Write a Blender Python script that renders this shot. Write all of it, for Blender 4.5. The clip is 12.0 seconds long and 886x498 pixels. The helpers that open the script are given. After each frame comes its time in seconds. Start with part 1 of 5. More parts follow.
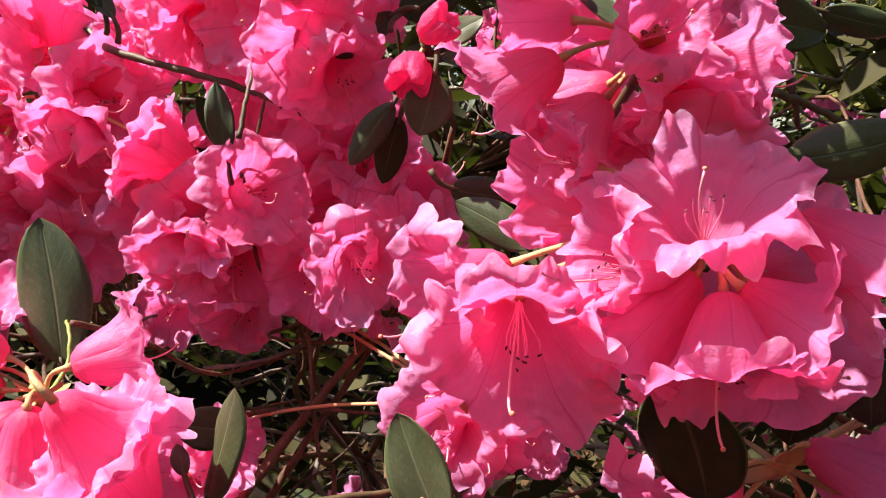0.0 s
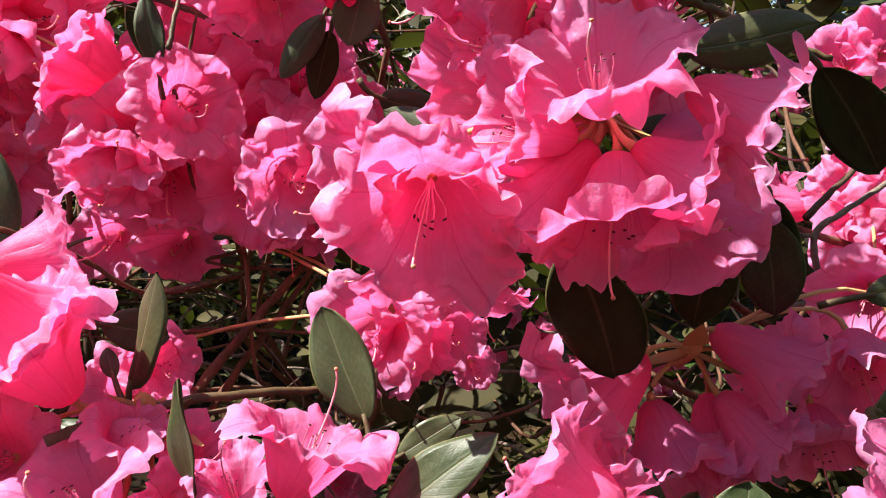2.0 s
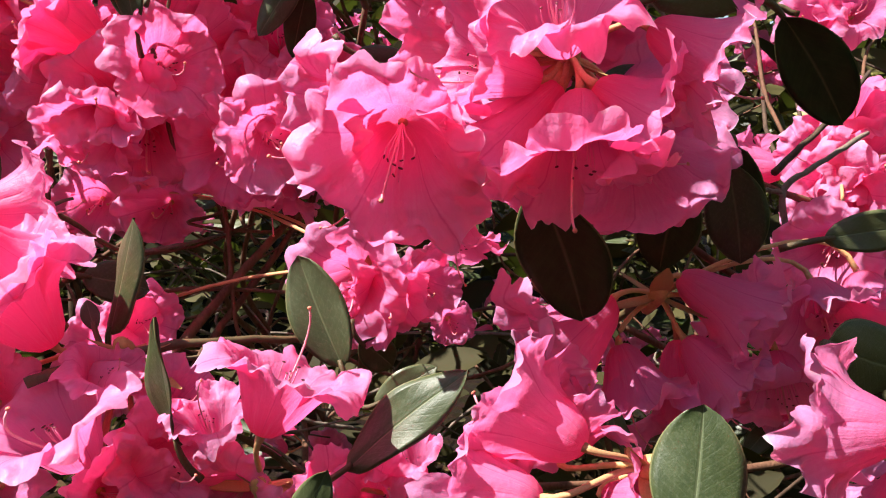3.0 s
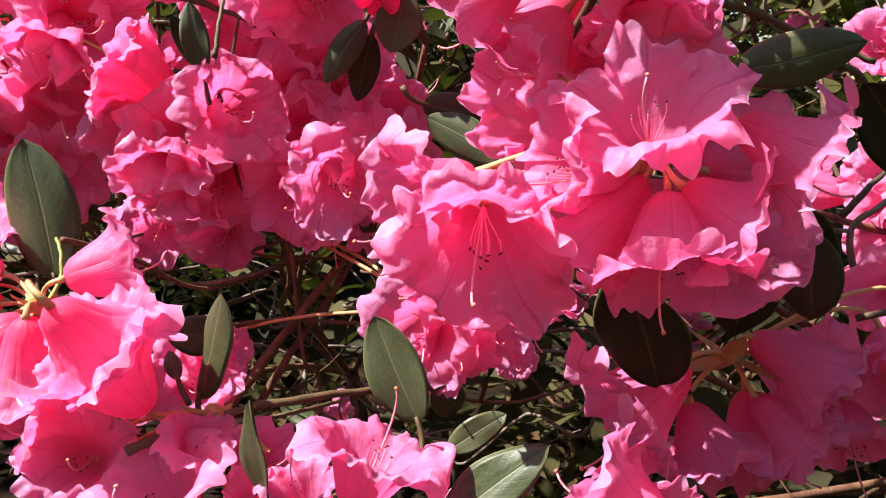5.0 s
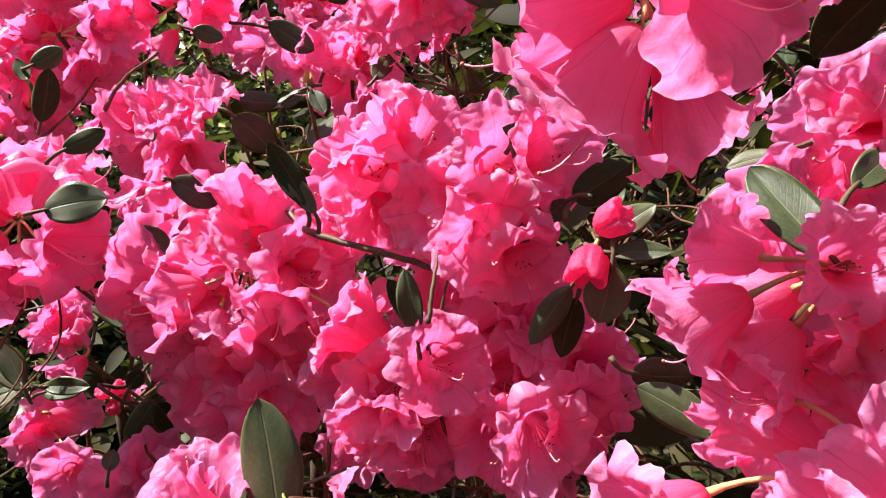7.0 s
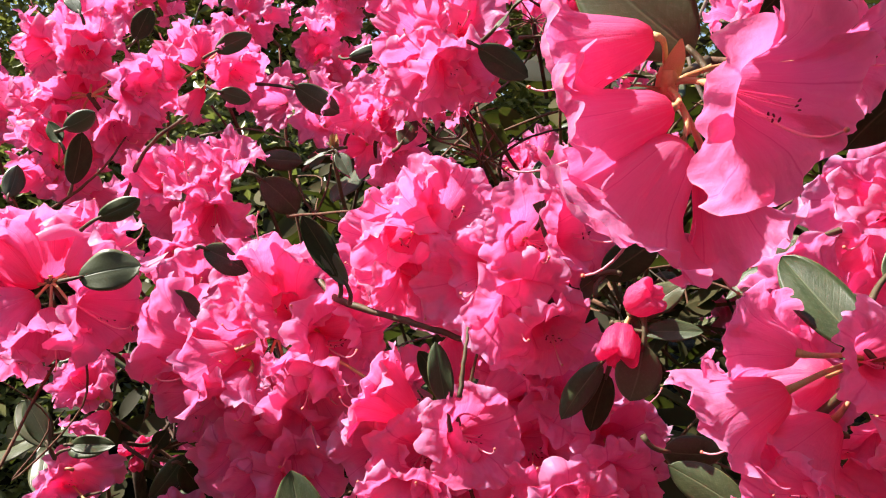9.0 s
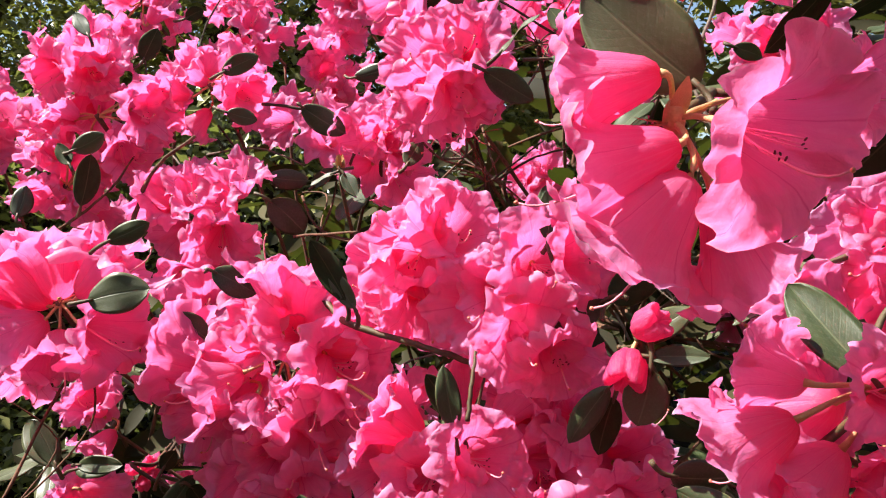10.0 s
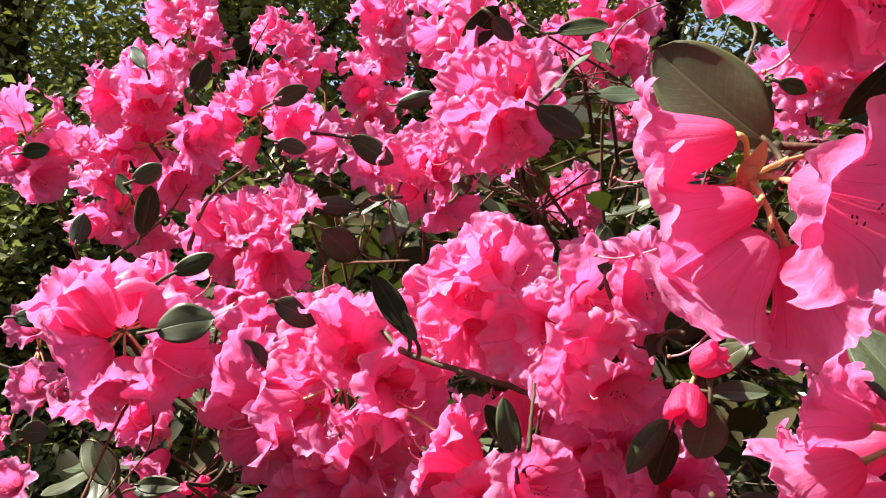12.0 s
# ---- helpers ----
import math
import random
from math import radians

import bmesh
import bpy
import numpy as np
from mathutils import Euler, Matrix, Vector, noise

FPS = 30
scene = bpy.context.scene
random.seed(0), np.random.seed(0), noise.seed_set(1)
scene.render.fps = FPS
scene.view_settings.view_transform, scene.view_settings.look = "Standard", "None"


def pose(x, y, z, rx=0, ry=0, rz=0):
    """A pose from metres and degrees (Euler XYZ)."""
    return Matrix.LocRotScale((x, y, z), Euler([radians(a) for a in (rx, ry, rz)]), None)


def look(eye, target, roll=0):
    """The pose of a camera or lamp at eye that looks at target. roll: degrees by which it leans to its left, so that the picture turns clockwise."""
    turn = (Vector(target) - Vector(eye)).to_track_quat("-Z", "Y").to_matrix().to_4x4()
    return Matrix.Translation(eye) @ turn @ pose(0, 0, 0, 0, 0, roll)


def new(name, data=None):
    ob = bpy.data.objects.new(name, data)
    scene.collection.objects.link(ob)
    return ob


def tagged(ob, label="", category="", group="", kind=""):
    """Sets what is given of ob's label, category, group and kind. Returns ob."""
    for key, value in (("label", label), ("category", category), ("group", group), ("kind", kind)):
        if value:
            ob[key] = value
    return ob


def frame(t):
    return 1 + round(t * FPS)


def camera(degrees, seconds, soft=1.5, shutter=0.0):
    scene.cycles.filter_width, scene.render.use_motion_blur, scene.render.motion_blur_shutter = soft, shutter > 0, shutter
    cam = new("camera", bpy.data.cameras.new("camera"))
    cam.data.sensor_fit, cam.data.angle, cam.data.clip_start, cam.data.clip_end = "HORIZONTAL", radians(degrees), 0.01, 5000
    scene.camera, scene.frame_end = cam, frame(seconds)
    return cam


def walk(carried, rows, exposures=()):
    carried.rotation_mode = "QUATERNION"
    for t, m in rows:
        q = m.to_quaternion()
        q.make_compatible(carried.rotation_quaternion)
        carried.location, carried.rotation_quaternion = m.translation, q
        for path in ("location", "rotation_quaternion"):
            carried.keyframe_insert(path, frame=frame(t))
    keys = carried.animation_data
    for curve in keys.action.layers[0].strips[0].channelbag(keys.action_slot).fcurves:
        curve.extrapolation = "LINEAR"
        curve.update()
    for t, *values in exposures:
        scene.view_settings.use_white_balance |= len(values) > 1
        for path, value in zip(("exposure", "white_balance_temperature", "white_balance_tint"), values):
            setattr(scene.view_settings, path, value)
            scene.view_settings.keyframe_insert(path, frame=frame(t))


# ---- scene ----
cam = camera(61.7, 12.0, 1.15)
PATH = [
    (0, (0.022, 0.021, 1.217), (-0.014, 1.994, 0.89), 2.4),
    (0.5, (0.029, 0.021, 1.209), (0.04, 1.992, 0.872), 2.6),
    (1, (0.034, 0.018, 1.2), (0.071, 1.989, 0.86), 2.6),
    (1.5, (0.038, 0.014, 1.188), (0.079, 1.982, 0.833), 2.7),
    (2, (0.043, 0.007, 1.182), (0.096, 1.973, 0.817), 2.7),
    (2.5, (0.048, 0.001, 1.174), (0.114, 1.964, 0.793), 2.6),
    (2.7, (0.049, -0.002, 1.168), (0.127, 1.959, 0.786), 2.8),
    (4.3, (0.057, -0.004, 1.17), (0.132, 1.918, 0.623), 2.1),
    (4.5, (0.047, -0.003, 1.189), (0.118, 1.92, 0.641), 2.0),
    (5, (0.029, 0.002, 1.214), (0.037, 1.934, 0.695), 1.7),
    (5.2, (0.018, 0.003, 1.221), (-0.022, 1.953, 0.777), 2.1),
    (5.5, (0.002, 0.005, 1.252), (-0.178, 1.952, 0.83), 1.2),
    (5.7, (-0.007, 0.004, 1.268), (-0.247, 1.955, 0.895), 0.9),
    (6, (-0.007, 0.005, 1.275), (-0.323, 1.961, 0.999), 0.5),
    (6.5, (0.003, 0.003, 1.287), (-0.389, 1.951, 1.058), -0.5),
    (7, (-0.001, 0.005, 1.293), (-0.401, 1.952, 1.072), -0.8),
    (8.8, (-0.011, -0.004, 1.319), (-0.423, 1.945, 1.146), -0.8),
    (9, (-0.014, -0.003, 1.319), (-0.429, 1.949, 1.179), -0.7),
    (9.5, (-0.014, -0.003, 1.324), (-0.429, 1.95, 1.202), -0.8),
    (10, (-0.016, -0.006, 1.328), (-0.438, 1.946, 1.213), -0.9),
    (10.5, (-0.018, -0.01, 1.333), (-0.445, 1.941, 1.229), -0.9),
    (11, (-0.022, -0.014, 1.342), (-0.448, 1.937, 1.241), -0.9),
    (11.5, (-0.029, -0.022, 1.345), (-0.466, 1.928, 1.253), -0.9),
    (12, (-0.038, -0.027, 1.346), (-0.504, 1.916, 1.253), -1.0),
]
walk(cam, [(t, look(eye, target, roll)) for t, eye, target, roll in PATH])

# ---- sky, sun and exposure ----
SUN_TO = Vector((-0.57, -0.05, 0.82)).normalized()
world = bpy.data.worlds.new("sky")
scene.world = world
world.use_nodes = True
wn = world.node_tree.nodes
sky = wn.new("ShaderNodeTexSky")
sky.sky_type, sky.sun_disc = "NISHITA", False
sky.sun_elevation = math.asin(SUN_TO.z)
sky.sun_rotation = math.atan2(SUN_TO.x, SUN_TO.y)
world.node_tree.links.new(sky.outputs[0], wn["Background"].inputs[0])
wn["Background"].inputs[1].default_value = 0.040
sun_data = bpy.data.lights.new("sun", "SUN")
sun_data.energy, sun_data.angle, sun_data.color = 3.05, radians(0.55), (1.0, 0.95, 0.89)
sun = new("sun", sun_data)
sun.matrix_world = look(SUN_TO * 20, (0, 0, 0))
scene.view_settings.exposure = 2.15


# ---- materials ----
class Nodes:
    """A short way to write node trees."""

    def __init__(self, name):
        self.mat = bpy.data.materials.new(name)
        self.mat.use_nodes = True
        self.tree = self.mat.node_tree
        self.tree.nodes.clear()
        self.out = self.tree.nodes.new("ShaderNodeOutputMaterial")

    def add(self, kind, ins=None, operation=None, data_type=None, blend_type=None):
        n = self.tree.nodes.new(kind)
        if operation:
            n.operation = operation
        if data_type:
            n.data_type, n.blend_type = data_type, blend_type
        for k, v in (ins or {}).items():
            if isinstance(v, bpy.types.NodeSocket):
                self.tree.links.new(v, n.inputs[k])
            else:
                n.inputs[k].default_value = v
        return n

    def ramp(self, fac, stops):
        n = self.add("ShaderNodeValToRGB", {0: fac})
        el = n.color_ramp.elements
        while len(el) < len(stops):
            el.new(0.5)
        for e, (p, c) in zip(el, stops):
            e.position, e.color = p, (*c, 1)
        return n.outputs[0]

    def mixed(self, fac, a, b):
        n = self.add("ShaderNodeMix", data_type="RGBA", blend_type="MIX")
        for k, v in ((0, fac), (6, a), (7, b)):
            if isinstance(v, bpy.types.NodeSocket):
                self.tree.links.new(v, n.inputs[k])
            else:
                n.inputs[k].default_value = v if k == 0 else (*v, 1)
        return n.outputs[2]

    def sums(self, op, a, b=0.0, c=0.0):
        return self.add("ShaderNodeMath", {0: a, 1: b, 2: c}, operation=op).outputs[0]

    def grain(self, scale, detail=4.0, rough=0.6, vec=None):
        ins = {"Scale": scale, "Detail": detail, "Roughness": rough}
        if vec is not None:
            ins["Vector"] = vec
        return self.add("ShaderNodeTexNoise", ins).outputs[0]

    def finish(self, shader):
        self.tree.links.new(shader, self.out.inputs[0])
        return self.mat


def petal_material(name, young=False):
    n = Nodes(name)
    uv = n.add("ShaderNodeTexCoord").outputs["UV"]
    obj = n.add("ShaderNodeTexCoord").outputs["Object"]
    sep = n.add("ShaderNodeSeparateXYZ", {0: uv})
    ang, out = sep.outputs[0], sep.outputs[1]
    rand = n.add("ShaderNodeObjectInfo").outputs["Random"]
    # veins that run from the throat to the margin of each lobe, darkest along its middle
    wob = n.grain(9.0, 3.0, 0.6, obj)
    line = n.sums("MULTIPLY_ADD", wob, 0.10, ang)
    vein = n.add("ShaderNodeTexWave", {"Vector": n.add("ShaderNodeCombineXYZ", {0: line, 1: n.sums("MULTIPLY", out, 0.12)}).outputs[0],
                                       "Scale": 2.6, "Distortion": 1.2, "Detail": 2.0, "Detail Scale": 1.5}).outputs[0]
    soft = n.grain(3.0, 3.0, 0.5, obj)
    crease = n.grain(9.0, 4.0, 0.55, obj)
    crinkle = n.grain(23.0, 3.0, 0.6, obj)
    # fine creases that run with the veins
    streak = n.grain(1.0, 4.0, 0.6, n.add("ShaderNodeCombineXYZ", {0: n.sums("MULTIPLY", line, 26.0), 1: n.sums("MULTIPLY", out, 4.0), 2: n.sums("MULTIPLY", rand, 9.0)}).outputs[0])
    if young:
        base = n.ramp(out, [(0.0, (0.66, 0.028, 0.12)), (0.6, (0.76, 0.05, 0.20)), (1.0, (0.86, 0.12, 0.34))])
    else:
        base = n.ramp(out, [(0.0, (0.87, 0.070, 0.165)), (0.22, (0.90, 0.170, 0.400)), (0.5, (0.91, 0.290, 0.580)), (0.85, (0.93, 0.395, 0.700)), (0.96, (0.94, 0.480, 0.775)), (1.0, (0.96, 0.665, 0.880))])
    base = n.mixed(n.sums("MULTIPLY", soft, 0.35), base, (0.90, 0.230, 0.58))
    lilac = n.sums("MULTIPLY", n.sums("SUBTRACT", rand, 0.35), 0.5)
    base = n.mixed(n.add("ShaderNodeClamp", {0: lilac}).outputs[0], base, (0.91, 0.42, 0.75))
    # highlights painted in: pale streaks along the veins, and a paler margin
    vein_highlight = n.ramp(streak, [(0.50, (0, 0, 0)), (0.72, (1, 1, 1))])
    base = n.mixed(n.sums("MULTIPLY", vein_highlight, 0.30), base, (0.95, 0.60, 0.83))
    margin = n.sums("GREATER_THAN", n.sums("MULTIPLY_ADD", wob, 0.03, out), 0.992)
    base = n.mixed(n.sums("MULTIPLY", margin, 0.0 if young else 0.45), base, (0.97, 0.82, 0.93))
    dark = n.sums("MULTIPLY", n.sums("SUBTRACT", 1.0, n.sums("MINIMUM", n.sums("MULTIPLY", vein, 7.0), 1.0)), 0.06)
    thin = n.sums("SUBTRACT", 1.0, n.sums("MINIMUM", n.sums("MULTIPLY", n.sums("ABSOLUTE", n.sums("MULTIPLY_ADD", wob, 0.03, n.sums("SUBTRACT", ang, 0.515))), 60.0), 1.0))
    base = n.mixed(n.sums("MAXIMUM", dark, n.sums("MULTIPLY", thin, 0.50)), base, (0.52, 0.028, 0.20))
    bump = n.add("ShaderNodeBump", {"Strength": 0.5, "Distance": 0.0012,
                                    "Height": n.sums("MULTIPLY_ADD", crease, 1.2, n.sums("MULTIPLY_ADD", streak, 0.34, n.sums("MULTIPLY", crinkle, 0.42)))}).outputs[0]
    face = n.add("ShaderNodeBsdfPrincipled", {"Base Color": base, "Roughness": 0.42, "Normal": bump})
    face.inputs["Specular IOR Level"].default_value = 0.34
    glow = n.mixed(0.56, base, (0.97, 0.052, 0.215))
    thru = n.add("ShaderNodeBsdfTranslucent", {"Color": glow, "Normal": bump})
    return n.finish(n.add("ShaderNodeMixShader", {0: 0.63, 1: face.outputs[0], 2: thru.outputs[0]}).outputs[0])


def leaf_material(name, under=False):
    n = Nodes(name)
    uv = n.add("ShaderNodeTexCoord").outputs["UV"]
    obj = n.add("ShaderNodeTexCoord").outputs["Object"]
    sep = n.add("ShaderNodeSeparateXYZ", {0: uv})
    side = n.sums("ABSOLUTE", n.sums("SUBTRACT", sep.outputs[0], 0.5))
    along = sep.outputs[1]
    rand = n.add("ShaderNodeObjectInfo").outputs["Random"]
    mid = n.sums("SUBTRACT", 1.0, n.sums("MINIMUM", n.sums("MULTIPLY", side, 34.0), 1.0))
    way = n.sums("MULTIPLY_ADD", side, -0.55, along)
    rib = n.add("ShaderNodeTexWave", {"Vector": n.add("ShaderNodeCombineXYZ", {0: n.sums("MULTIPLY_ADD", n.grain(6, 2, 0.5, obj), 0.02, way)}).outputs[0],
                                      "Scale": 4.2, "Distortion": 0.8, "Detail": 2.0}).outputs[0]
    ribs = n.sums("SUBTRACT", 1.0, n.sums("MINIMUM", n.sums("MULTIPLY", rib, 6.0), 1.0))
    mottle = n.grain(5.0, 5.0, 0.65, obj)
    fleck = n.grain(60.0, 3.0, 0.6, obj)
    if under:
        base = n.ramp(mottle, [(0.3, (0.026, 0.035, 0.013)), (0.7, (0.046, 0.056, 0.021))])
        vein_col, rough, spec = (0.17, 0.15, 0.07), 0.75, 0.12
    else:
        base = n.ramp(mottle, [(0.3, (0.024, 0.040, 0.012)), (0.7, (0.052, 0.070, 0.022))])
        base = n.mixed(n.sums("MULTIPLY", rand, 0.4), base, (0.095, 0.105, 0.048))
        base = n.mixed(n.sums("MULTIPLY", n.sums("GREATER_THAN", rand, 0.72), 0.45), base, (0.100, 0.098, 0.036))
        vein_col, rough, spec = (0.17, 0.20, 0.10), 0.45, 0.50
    base = n.mixed(n.sums("MULTIPLY", ribs, 0.03 if under else 0.06), base, vein_col)
    base = n.mixed(n.sums("MULTIPLY", mid, 0.55), base, vein_col)
    dust = n.sums("MULTIPLY", n.ramp(n.grain(26.0, 6.0, 0.75, obj), [(0.5, (0, 0, 0)), (0.66, (1, 1, 1))]), 0.0 if under else 0.16)
    base = n.mixed(dust, base, (0.22, 0.24, 0.17))
    old = n.sums("MULTIPLY", n.sums("GREATER_THAN", fleck, 0.70), 0.5)
    base = n.mixed(old, base, (0.13, 0.10, 0.045))
    edge = n.sums("GREATER_THAN", side, 0.482)
    base = n.mixed(n.sums("MULTIPLY", edge, 0.6), base, (0.20, 0.19, 0.08))
    high = n.sums("SUBTRACT", n.sums("MULTIPLY", fleck, 0.35), n.sums("MULTIPLY_ADD", ribs, 0.07, mid))
    bump = n.add("ShaderNodeBump", {"Strength": 0.35, "Distance": 0.001, "Height": high}).outputs[0]
    p = n.add("ShaderNodeBsdfPrincipled", {"Base Color": base, "Normal": bump,
                                           "Roughness": n.sums("MULTIPLY_ADD", mottle, 0.2, rough - 0.1)})
    p.inputs["Specular IOR Level"].default_value = spec
    thru = n.add("ShaderNodeBsdfTranslucent", {"Color": n.mixed(0.5, base, (0.16, 0.22, 0.03))})
    return n.finish(n.add("ShaderNodeMixShader", {0: 0.06, 1: p.outputs[0], 2: thru.outputs[0]}).outputs[0])


def plain_material(name, dark, light, scale, rough=0.6, bump=0.3, spec=0.4, stretch=(1, 1, 1)):
    n = Nodes(name)
    obj = n.add("ShaderNodeMapping", {0: n.add("ShaderNodeTexCoord").outputs["Object"], 3: stretch}).outputs[0]
    a, b = n.grain(scale, 5.0, 0.65, obj), n.grain(scale * 7, 3.0, 0.6, obj)
    both = n.sums("MULTIPLY_ADD", b, 0.4, n.sums("MULTIPLY", a, 0.6))
    base = n.ramp(both, [(0.32, dark), (0.66, light)])
    nb = n.add("ShaderNodeBump", {"Strength": bump, "Distance": 0.002, "Height": both}).outputs[0]
    p = n.add("ShaderNodeBsdfPrincipled", {"Base Color": base, "Roughness": rough, "Normal": nb})
    p.inputs["Specular IOR Level"].default_value = spec
    return n.finish(p.outputs[0])


PETAL = petal_material("petal")
PETAL_YOUNG = petal_material("young_petal", True)
LEAF_TOP, LEAF_UNDER = leaf_material("leaf_upper"), leaf_material("leaf_underside", True)
STALK = plain_material("flower_stalk", (0.54, 0.30, 0.115), (0.70, 0.47, 0.21), 60, 0.5)
STALK_PINK = plain_material("reddish_stalk", (0.50, 0.22, 0.10), (0.64, 0.36, 0.17), 60, 0.5)
FILAMENT = plain_material("filament", (0.80, 0.16, 0.30), (0.86, 0.30, 0.44), 90, 0.45)
STYLE_MAT = plain_material("style_pink", (0.78, 0.22, 0.28), (0.86, 0.36, 0.42), 90, 0.4)
STIGMA = plain_material("stigma_red", (0.66, 0.16, 0.10), (0.80, 0.28, 0.18), 200, 0.35)
ANTHER = plain_material("anther", (0.06, 0.008, 0.012), (0.20, 0.03, 0.04), 300, 0.6)
SCALE_BROWN = plain_material("bud_scale", (0.36, 0.20, 0.06), (0.60, 0.41, 0.17), 80, 0.55)
BARK = plain_material("bark", (0.030, 0.018, 0.012), (0.12, 0.075, 0.048), 90, 0.8, 0.7, 0.25, (1, 1, 0.35))
BARK_GREY = plain_material("grey_bark", (0.09, 0.07, 0.055), (0.26, 0.21, 0.16), 120, 0.85, 0.7, 0.2, (1, 1, 0.35))
BARK_RED = plain_material("reddish_bark", (0.07, 0.030, 0.018), (0.21, 0.105, 0.06), 90, 0.75, 0.6, 0.25, (1, 1, 0.35))
STALK_LIME = plain_material("lime_stalk", (0.16, 0.19, 0.03), (0.32, 0.36, 0.07), 70, 0.5, 0.3)
TWIG_GREEN = plain_material("green_twig", (0.055, 0.040, 0.018), (0.14, 0.095, 0.042), 70, 0.55, 0.3)


# ---- mesh helpers ----
def link(name, mesh, parent=None, m=None):
    ob = new(name, mesh)
    if parent is not None:
        ob.parent = parent
    if m is not None:
        ob.matrix_basis = m
    return ob


def mesh_of(name, verts, faces, mats, uvs=None, slots=None, smooth=True):
    me = bpy.data.meshes.new(name)
    me.from_pydata(verts, [], faces)
    for m in mats:
        me.materials.append(m)
    if uvs is not None:
        flat = np.array(uvs, dtype=np.float32)[np.array([l.vertex_index for l in me.loops])]
        me.uv_layers.new(name="UVMap").data.foreach_set("uv", flat.ravel())
    if slots is not None:
        me.polygons.foreach_set("material_index", slots)
    me.polygons.foreach_set("use_smooth", [smooth] * len(me.polygons))
    me.update()
    return me


def tube_data(points, radii, sides=6, start=0):
    """Vertices and faces of a round tube along the points, closed at both ends."""
    pts = [Vector(p) for p in points]
    verts, faces = [], []
    up = Vector((0.31, 0.17, 0.93))
    for i, p in enumerate(pts):
        d = (pts[min(i + 1, len(pts) - 1)] - pts[max(i - 1, 0)]).normalized()
        a = d.cross(up)
        a = a.normalized() if a.length > 1e-4 else d.orthogonal().normalized()
        b = d.cross(a)
        for k in range(sides):
            w = 2 * math.pi * k / sides
            verts.append(p + (a * math.cos(w) + b * math.sin(w)) * radii[i])
    for i in range(len(pts) - 1):
        for k in range(sides):
            q = (k + 1) % sides
            faces.append((start + i * sides + k, start + i * sides + q, start + (i + 1) * sides + q, start + (i + 1) * sides + k))
    faces.append(tuple(start + k for k in reversed(range(sides))))
    faces.append(tuple(start + (len(pts) - 1) * sides + k for k in range(sides)))
    return verts, faces


def bend(a, b, c, d, steps):
    """Points on a Bezier curve."""
    a, b, c, d = (Vector(v) for v in (a, b, c, d))
    out = []
    for i in range(steps + 1):
        t = i / steps
        s = 1 - t
        out.append(a * s**3 + b * 3 * s * s * t + c * 3 * s * t * t + d * t**3)
    return out


def tube_mesh(name, points, radii, mat, sides=6):
    v, f = tube_data(points, radii, sides)
    return mesh_of(name, v, f, [mat])


# ---- the flower ----
PROFILE = [(0.0, 0.030, 0.0), (0.05, 0.085, 0.018), (0.13, 0.150, 0.080), (0.27, 0.215, 0.215), (0.42, 0.272, 0.345),
           (0.56, 0.338, 0.450), (0.70, 0.418, 0.515), (0.84, 0.505, 0.545), (0.93, 0.556, 0.545), (1.0, 0.590, 0.530)]
PV, PR, PZ = (np.array(c) for c in zip(*PROFILE))


